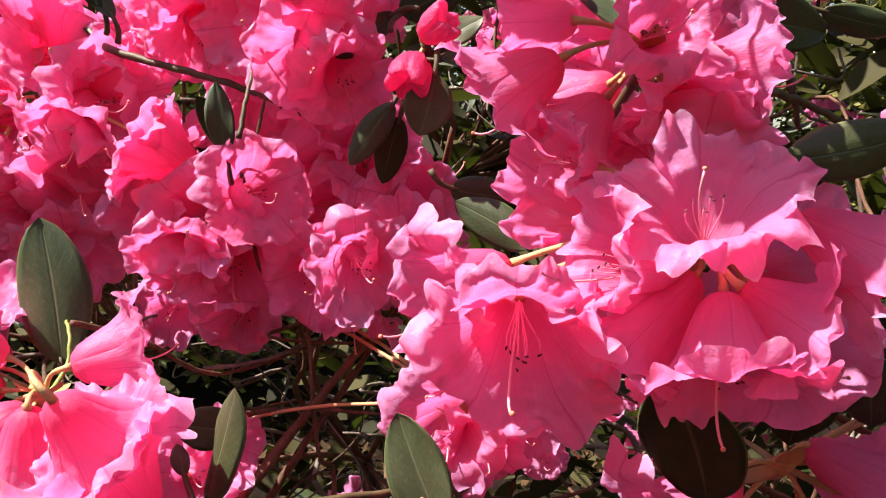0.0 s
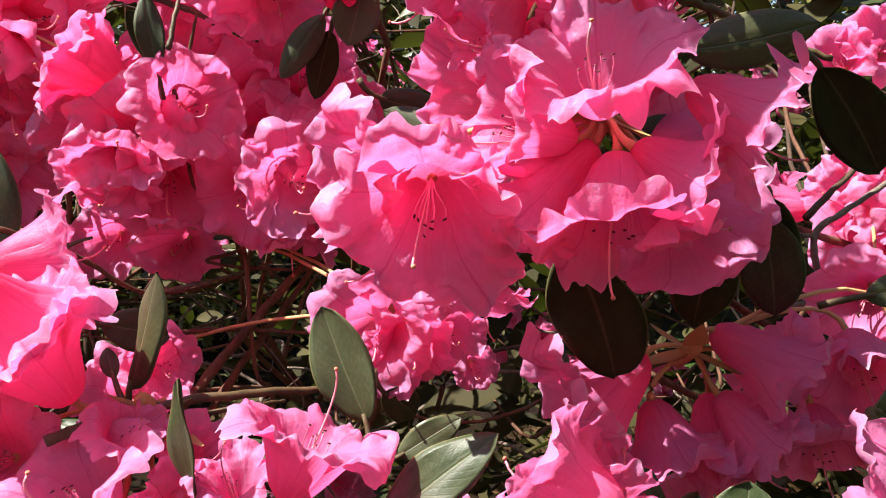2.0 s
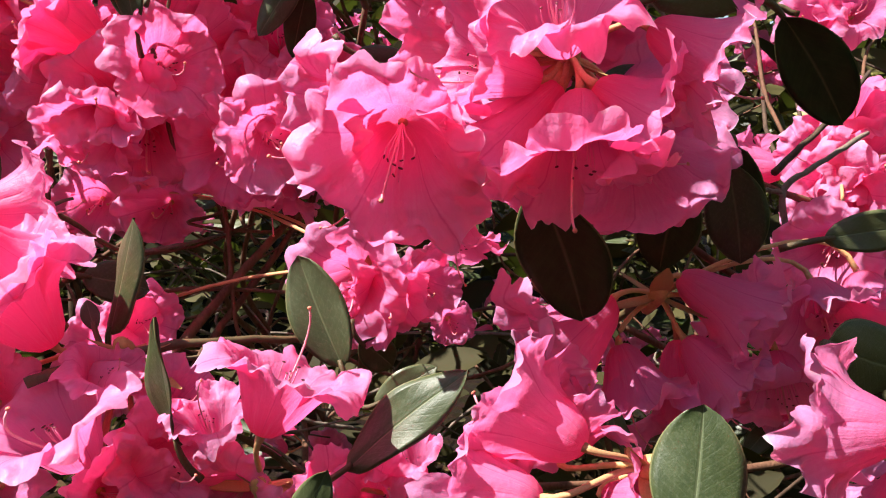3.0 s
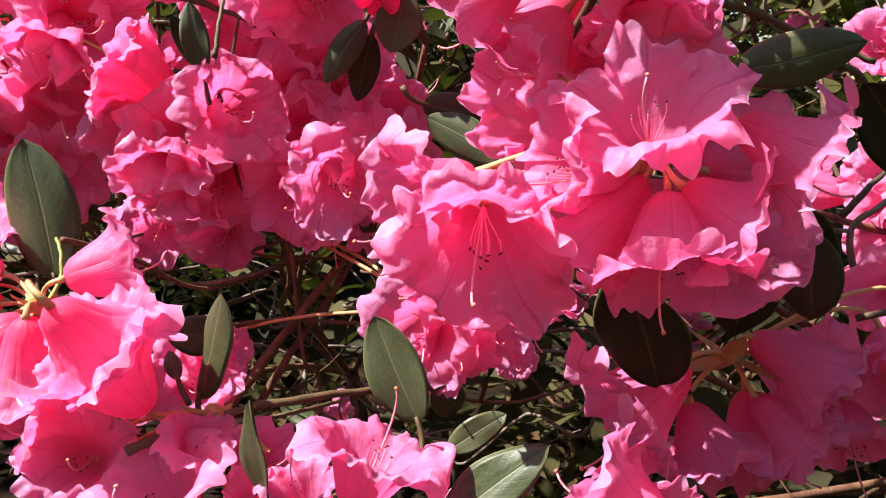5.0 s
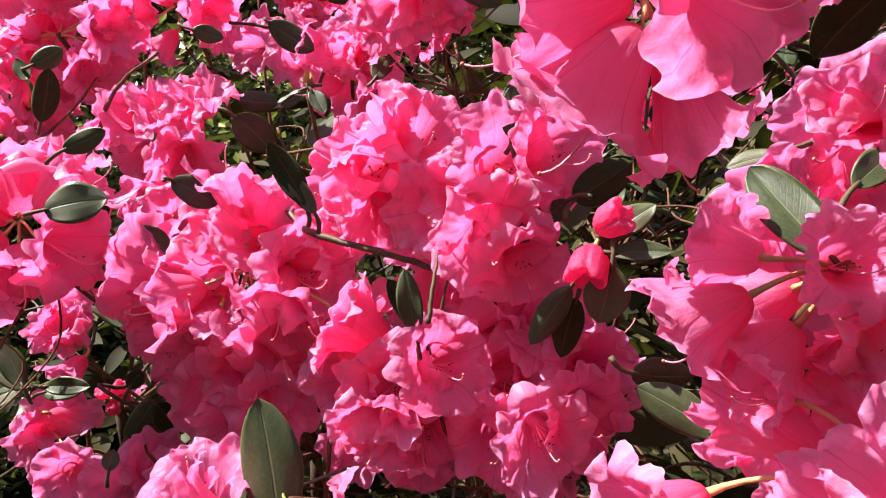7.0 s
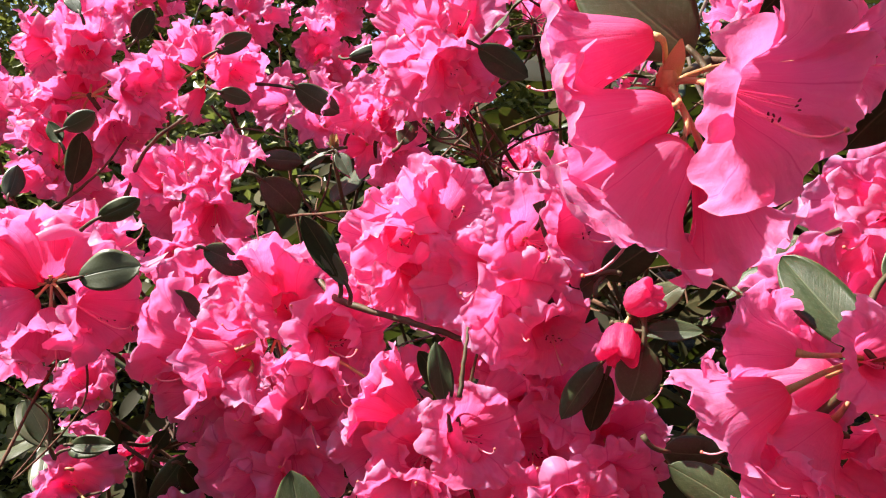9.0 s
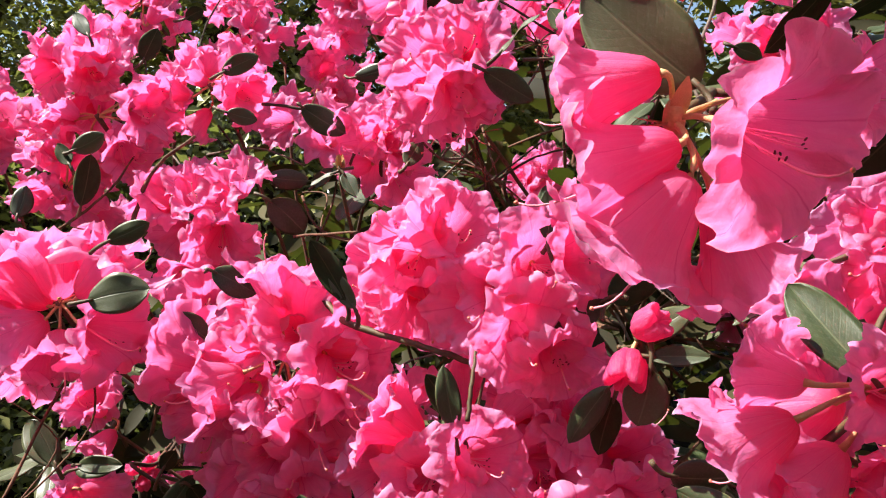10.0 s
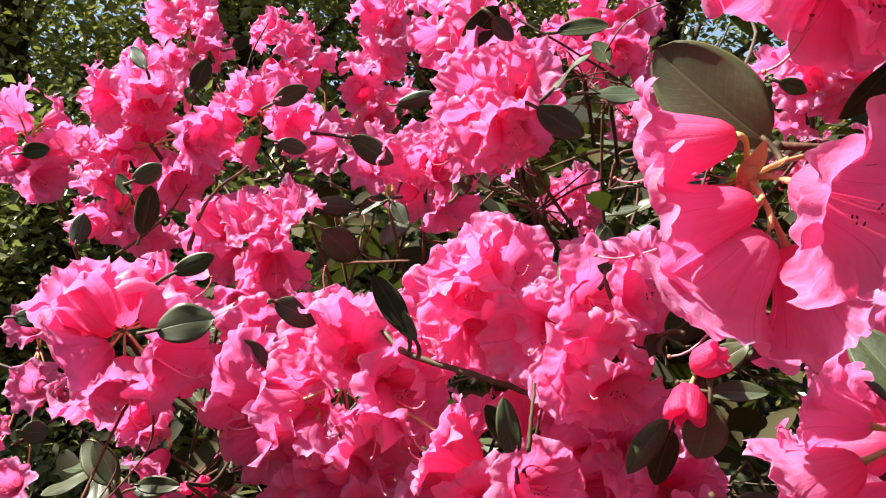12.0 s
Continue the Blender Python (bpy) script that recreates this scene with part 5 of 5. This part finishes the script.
def build_ground():
    size, n = 60.0, 60
    verts, faces = [], []
    for j in range(n + 1):
        for i in range(n + 1):
            x, y = ((2 * i / n - 1) * 1.0), ((2 * j / n - 1) * 1.0)
            x, y = math.copysign(abs(x) ** 2.4, x) * size, math.copysign(abs(y) ** 2.4, y) * size
            verts.append((x, y + 1.0, 0.03 * noise.noise(Vector((x * 0.7, y * 0.7, 0)))))
    for j in range(n):
        for i in range(n):
            a = j * (n + 1) + i
            faces.append((a, a + 1, a + n + 2, a + n + 1))
    tagged(link("ground", mesh_of("ground", verts, faces, [shaded_ground_material()])), "brown soil with shade put into its dark colour, leaf litter and patches of grass", "ground", "", "structure")


def leaf_litter():
    """Dry fallen leaves under and before the shrub."""
    rng = random.Random(90)
    spots = [((rng.uniform(-1.6, 1.4), rng.uniform(0.2, 2.8), 0.03), 0.14) for _ in range(150)]
    dry = crown_material("dry_leaves", (0.018, 0.010, 0.005), (0.075, 0.043, 0.020), 0.8, 0.08, 0.1)
    scatter_leaves("leaf_litter", spots, 5200, 0.06, 0.16, [dry], 91, "loose layer of dry brown fallen leaves on the soil", "leaf litter", "stuff")


def scatter_leaves(name, centres, count, size, spread, mats, seed, label, category, kind="", parent=None):
    """Many small leaf blades, folded along the midrib, gathered round the centres, as one mesh."""
    rng = random.Random(seed)
    verts, faces = [], []
    for _ in range(count):
        c, r = rng.choice(centres)
        d = Vector((rng.gauss(0, 1), rng.gauss(0, 1), rng.gauss(0, 1)))
        d = d.normalized() * r * rng.uniform(0.35, 1.05) ** 0.6
        p = Vector(c) + Vector((d.x, d.y, d.z * spread))
        q = Euler((rng.uniform(-1.1, 1.1), rng.uniform(-1.1, 1.1), rng.uniform(0, 6.28))).to_matrix()
        s = size * rng.uniform(0.6, 1.3)
        k = len(verts)
        for x, y, z in ((0, -0.5, 0), (0.26, 0, 0.09), (0, 0.5, -0.05), (-0.26, 0, 0.09)):
            verts.append(p + q @ Vector((x * s, y * s, z * s)))
        faces += [(k, k + 1, k + 2), (k, k + 2, k + 3)]
    me = mesh_of(name, verts, faces, mats, None, None, False)
    ob = link(name, me, parent)
    if label:
        tagged(ob, label, category, "", kind)
    return ob


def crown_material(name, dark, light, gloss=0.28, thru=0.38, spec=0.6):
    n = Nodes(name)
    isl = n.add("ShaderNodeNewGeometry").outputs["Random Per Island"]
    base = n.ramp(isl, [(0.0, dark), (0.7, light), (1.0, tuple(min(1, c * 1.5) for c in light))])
    p = n.add("ShaderNodeBsdfPrincipled", {"Base Color": base, "Roughness": gloss})
    p.inputs["Specular IOR Level"].default_value = spec
    t = n.add("ShaderNodeBsdfTranslucent", {"Color": n.mixed(0.5, base, (0.22, 0.30, 0.03))})
    return n.finish(n.add("ShaderNodeMixShader", {0: thru, 1: p.outputs[0], 2: t.outputs[0]}).outputs[0])


CROWN = crown_material("tree_leaves", (0.075, 0.066, 0.018), (0.31, 0.275, 0.080))
CROWN_LIGHT = crown_material("light_tree_leaves", (0.10, 0.10, 0.035), (0.27, 0.26, 0.09), 0.4, 0.35)


def background_tree(x, y, height, width, seed, count=22000, mat=None, size=0.07, label="dark evergreen tree with glossy leaves behind the shrub"):
    rng = random.Random(seed)
    t = new("tree")
    t.location = (x, y, 0)
    tagged(t, label, "tree", "trees in the distance")
    pts = [Vector((0, 0, 0)), Vector((0.05, 0.02, height * 0.3)), Vector((-0.04, 0.03, height * 0.62)), Vector((0.03, 0, height * 0.92))]
    verts, faces = tube_data(pts, [0.11, 0.085, 0.055, 0.015], 9)
    centres = []
    for i in range(60):
        h = height * rng.uniform(0.1, 0.98)
        a, reach = rng.uniform(0, 6.28), width * rng.uniform(0.35, 1.0) * (1.1 - 0.45 * h / height)
        tip = Vector((math.cos(a) * reach, math.sin(a) * reach, h))
        root = Vector((0, 0, h * 0.75))
        v, f = tube_data(bend(root, root.lerp(tip, 0.4) + Vector((0, 0, 0.1)), tip - Vector((0, 0, 0.05)), tip, 5), [0.03, 0.025, 0.02, 0.015, 0.01, 0.006], 5, len(verts))
        verts, faces = verts + v, faces + f
        centres.append((tip, width * rng.uniform(0.24, 0.45)))
    link("trunk", mesh_of("trunk", verts, faces, [BARK]), t)
    scatter_leaves("crown", centres, count, size, 0.8, [mat or CROWN], seed + 1, "", "", "", t)


# ---- the rest of the shrub behind the nearest trusses ----
def random_truss(rng, hub, label, n, size):
    c = cluster(hub, label)
    for i in range(n):
        a, e = rng.uniform(0, 6.28), rng.uniform(-0.5, 0.9)
        ax = Vector((math.cos(a) * math.cos(e), -0.55 + 0.75 * math.sin(a) * math.cos(e), math.sin(e))).normalized()
        bloom(c, Vector(hub) + ax * rng.uniform(0.02, 0.03), ax, size * rng.uniform(0.85, 1.1), False)
    for i in range(3):
        a = rng.uniform(0, 6.28)
        d = Vector((math.cos(a), 0.3 * math.sin(a) + 0.2, rng.uniform(-0.6, 0.3))).normalized()
        b = Vector(hub) + d * 0.03 + Vector((0, 0.02, -0.01))
        leaf(c, b, b + d * rng.uniform(0.06, 0.085), Vector((rng.uniform(-0.4, 0.4), -0.4, 0.8)), rng.uniform(0.026, 0.036))
    return c


def fill_back():
    rng = random.Random(77)
    spots = []
    tries = 0
    while len(spots) < 28 and tries < 4000:
        tries += 1
        y = rng.uniform(0.68, 1.35)
        x = rng.uniform(-0.75, 0.75) * (0.55 + y * 0.6)
        z = rng.uniform(0.72, 1.62)
        # the shrub's outline falls towards its open side
        if z > 1.40 + 0.42 * (x + 0.25) + 0.06 * (y - 0.6):
            continue
        if x < -0.62 * y - 0.08:
            continue
        p = Vector((x, y, z))
        if any((p - q).length < 0.115 for q in spots) or any((p - Vector(c["hub"])).length < 0.085 for c in CLUSTERS):
            continue
        spots.append(p)
    for p in spots:
        random_truss(rng, p, "pink flower truss deep inside the shrub", rng.randint(4, 6), 0.062)


def fill_top():
    """Trusses over the far side of the shrub."""
    rng = random.Random(78)
    spots = []
    for _ in range(3000):
        x, y = rng.uniform(-1.0, 1.3), rng.uniform(1.35, 2.2)
        p = Vector((x, y, 1.30 + 0.36 * (x + 0.25) - 0.15 * (y - 1.35) + rng.uniform(-0.06, 0.03)))
        if len(spots) < 34 and -0.72 * y < x < 0.75 * y and all((p - q).length > 0.17 for q in spots):
            spots.append(p)
    for p in spots:
        random_truss(rng, p, "pink flower truss on the far side of the shrub", 5, 0.07)


# ---- leafy shoots inside the shrub ----
def leafy_shoot(rng, top):
    """A whorl of leaves on a short twig."""
    c = new("leafy_shoot")
    c.location = top
    c["hub"] = top
    tagged(c, "whorl of dark green leathery leaves on a short twig", "leafy shoot", "leafy shoots of the shrub")
    n, a0 = rng.randint(5, 7), rng.uniform(0, 6.28)
    for i in range(n):
        a = a0 + i * 6.28 / n + rng.uniform(-0.3, 0.3)
        d = Vector((math.cos(a), math.sin(a), rng.uniform(-0.65, 0.25))).normalized()
        b = Vector(top) + d * 0.012
        leaf(c, b, b + d * rng.uniform(0.055, 0.085), Vector((rng.uniform(-0.2, 0.2), rng.uniform(-0.4, 0.1), 1)), rng.uniform(0.026, 0.036))
    way = Vector((rng.uniform(-0.5, 0.5), rng.uniform(0.1, 0.7), -1)).normalized()
    v, f = tube_data([p for p in bend((0, 0, 0.004), way * 0.03, way * 0.06, way * 0.1, 6)], [0.0022, 0.002, 0.002, 0.002, 0.0021, 0.0022, 0.0024], 6)
    link("stem", mesh_of("stem", v, f, [BARK]), c)


def fill_shoots():
    rng = random.Random(31)
    made, tries = [], 0
    while len(made) < 70 and tries < 6000:
        tries += 1
        y = rng.uniform(0.72, 1.2)
        x, z = rng.uniform(-0.8, 0.7) * (0.45 + 0.75 * y), rng.uniform(1.0, 1.62)
        if z > 1.36 + 0.42 * (x + 0.25) + 0.06 * (y - 0.6) or y < 0.72:
            continue
        p = Vector((x, y, z))
        if any((p - q).length < 0.07 for q in made) or any((p - Vector(c["hub"])).length < 0.07 for c in CLUSTERS):
            continue
        made.append(p)
        leafy_shoot(rng, p)


def fill_mass():
    """The shrub's inner foliage, leaf by leaf, in one object, with shade in its colour."""
    rng = random.Random(8)
    lv, lf = [], []
    for j in range(7):
        t = j / 6
        w = 0.21 * (math.sin(math.pi * min(0.985, max(0.015, t))) ** 0.6)
        for sx in (-1, 0, 1):
            lv.append(Vector((sx * w, t - 0.5, 0.05 * abs(sx) - 0.25 * (t - 0.4) ** 2)))
    for j in range(6):
        for i in range(2):
            a = j * 3 + i
            lf.append((a, a + 1, a + 4, a + 3))
    verts, faces = [], []
    for _ in range(9500):
        y = rng.uniform(0.42, 2.3)
        x = rng.uniform(-0.95, 0.95) * (0.35 + 0.72 * y) + 0.1 * y
        z = rng.uniform(0.2, 1.9)
        if z > 1.46 + 0.40 * (x + 0.25) + 0.05 * (y - 0.6) + 0.1 * noise.noise(Vector((x * 5, y * 5, 1))):
            continue
        # the canopy is a shell of leaves; under it the shrub is bare
        # low leaves on the right are added to darken the gap there
        low = x > 0.07 and y > 0.42 + 0.3 * (z > 0.98)
        if (z < 0.6 or (y < 0.8 and z < 1.04)) and not (low and z > 0.3) or (y < 0.85 and (z > 1.27 or x < -0.32) and x < 0.28) or (y < 0.6 and not low):
            continue
        if x < -0.74 * y - 0.05 and z > 1.05:
            continue
        if noise.noise(Vector((x * 3.2, y * 3.2, z * 3.2))) < -0.15:
            continue
        q = Euler((rng.uniform(-0.9, 0.9), rng.uniform(-0.9, 0.9), rng.uniform(0, 6.28))).to_matrix() * (rng.uniform(0.06, 0.09))
        k = len(verts)
        verts += [Vector((x, y, z)) + q @ v for v in lv]
        faces += [tuple(k + i for i in f) for f in lf]
    ob = link("shrub_foliage", mesh_of("shrub_foliage", verts, faces, [INNER_SHADED]))
    tagged(ob, "dense green inner foliage of the flowering shrub, shade put into its dark colour", "foliage", "", "stuff")


def spent_truss(rng, hub):
    """The bare stalks that are left when the flowers have dropped."""
    c = new("spent_truss")
    c.location = hub
    tagged(c, "dry brown bare flower stalks on a leafless twig end", "spent flower head", "spent flower heads of the shrub")
    for i in range(10):
        d = Vector((rng.gauss(0, 1), rng.gauss(0, 0.8), rng.gauss(0.25, 0.8))).normalized() * rng.uniform(0.020, 0.034)
        v, f = tube_data(bend((0, 0, 0), d * 0.35 + Vector((0, 0, 0.004)), d * 0.7, d, 5), [0.0008, 0.0006, 0.0006, 0.0006, 0.0009, 0.0005], 5)
        link("stalk", mesh_of("stalk", v, f, [BARK_RED]), c)
    v, f = tube_data([Vector((0, 0, 0.004)), Vector((0, 0.006, -0.006)), Vector((0.003, 0.03, -0.025)), Vector((0.005, 0.07, -0.05))], [0.0014, 0.0022, 0.0018, 0.0019], 7)
    link("stem", mesh_of("stem", v, f, [BARK]), c)


def bud_shoot(base):
    """A leafy twig end with a fat scaly bud between its leaves."""
    c = new("leafy_shoot")
    c.location = base
    c["hub"] = base
    tagged(c, "green twig end with a scaly tan bud between two leaves", "leafy shoot", "leafy shoots of the shrub")
    b = Vector(base)
    leaf(c, b + Vector((0.004, -0.004, 0)), b + Vector((0.018, -0.012, -0.020)), (0.3, -0.9, 0.3), 0.0150)
    leaf(c, b + Vector((-0.004, -0.004, 0)), b + Vector((-0.024, -0.010, -0.010)), (-0.4, -0.5, 0.8), 0.0120)
    for i in range(9):
        m = Matrix.Rotation(i * 2.4, 4, "Z") @ Matrix.Translation((0.002, 0, 0.0008 * i)) @ Matrix.Rotation(1.25, 4, "X") @ Matrix.Scale(0.014 - 0.0005 * i, 4)
        link("bud_scale", BUD_SCALE, c, m)
    v, f = tube_data([Vector((0, 0, 0.006)), Vector((0, 0.001, -0.01)), Vector((0.002, 0.01, -0.035)), Vector((0.004, 0.03, -0.07))], [0.0016, 0.0018, 0.0018, 0.0020], 7)
    link("stem", mesh_of("stem", v, f, [TWIG_GREEN]), c)


def fill_twigs():
    rng = random.Random(12)
    for i in range(250):
        y = rng.uniform(0.42, 1.0)
        x, z = rng.uniform(-0.75, 0.6) * (0.35 + 0.7 * y), rng.uniform(0.85, 1.45) - 0.15 * max(0, 0.7 - y)
        if z > 1.34 + 0.40 * (x + 0.25):
            continue
        if y < 0.6 and z > 1.12:
            continue
        a = Vector((x, y, z))
        d = Vector((rng.uniform(-1, 1), rng.uniform(0.0, 0.8), rng.uniform(-0.5, 0.9))).normalized()
        size = rng.uniform(0.1, 0.24)
        s = Vector((rng.uniform(-1, 1), rng.uniform(-1, 1), rng.uniform(-1, 1))) * 0.02
        root = min(LIMB_POINTS, key=lambda p: (p - a).length)
        branch([root, root.lerp(a, 0.5) + s, a, a + d * size * 0.4 + s, a + d * size * 0.75 - s, a + d * size], rng.uniform(0.0010, 0.0024), rng.choice([BARK_RED, BARK_RED, BARK, BARK_GREY]), "thin bare twig inside the shrub", 0.55, 6)


# inner leaves are coloured darker to stand for shade inside the shrub
INNER_SHADED = crown_material("shaded_inner_leaves", (0.016, 0.015, 0.005), (0.050, 0.043, 0.015), 0.7, 0.12, 0.15)
fill_back()
fill_top()
limbs()
fill_shoots()
fill_mass()
fill_twigs()
SPENT = random.Random(44)
for spot in ((-0.104, 0.56, 1.346), (-0.066, 0.6, 1.456), (-0.122, 0.62, 1.386), (-0.045, 0.62, 1.436)):
    spent_truss(SPENT, spot)
bud_shoot((-0.236, 0.6, 1.358))
build_ground()
leaf_litter()
for x, y, h, w, s in ((-3.4, 3.6, 4.0, 1.2, 1), (-2.2, 4.2, 4.0, 1.3, 2), (-1.2, 4.6, 3.6, 1.2, 3), (0.3, 4.9, 3.9, 1.3, 4), (1.7, 5.0, 4.1, 1.4, 5),
                      (-4.8, 4.4, 3.9, 1.4, 6), (3.2, 4.8, 4.0, 1.4, 7), (-2.9, 5.6, 4.3, 1.5, 8), (-0.6, 6.4, 3.9, 1.5, 9), (-6.4, 5.6, 4.4, 1.6, 10)):
    background_tree(x, y, h, w, s)

for x, y, h, w, s in ((-2.6, 3.0, 1.9, 0.9, 21), (-1.5, 3.4, 1.75, 0.9, 22), (-3.9, 3.2, 2.0, 1.0, 23)):
    background_tree(x, y, h, w, s, 9000, CROWN_LIGHT, 0.06, "light green bush in the sun behind the shrub")
# unseen trees and bushes added round the open side; they hold back sky light
for x, y, h, w, s in ((-3.6, -2.2, 2.9, 1.3, 31), (-1.9, -3.2, 3.0, 1.3, 32), (0.0, -3.3, 3.1, 1.4, 33), (1.9, -3.0, 3.2, 1.4, 34), (3.3, -1.8, 3.6, 1.5, 35), (3.6, 0.3, 3.8, 1.5, 36),
                      (3.4, 2.4, 3.8, 1.5, 37), (-4.2, -0.4, 2.7, 1.3, 38), (-4.2, 1.6, 2.9, 1.3, 39), (2.0, -4.4, 4.0, 1.6, 40), (-1.0, -4.6, 3.9, 1.6, 41)):
    background_tree(x, y, h, w, s, 5200, CROWN, 0.13, "dark evergreen tree added out of view round the open side")
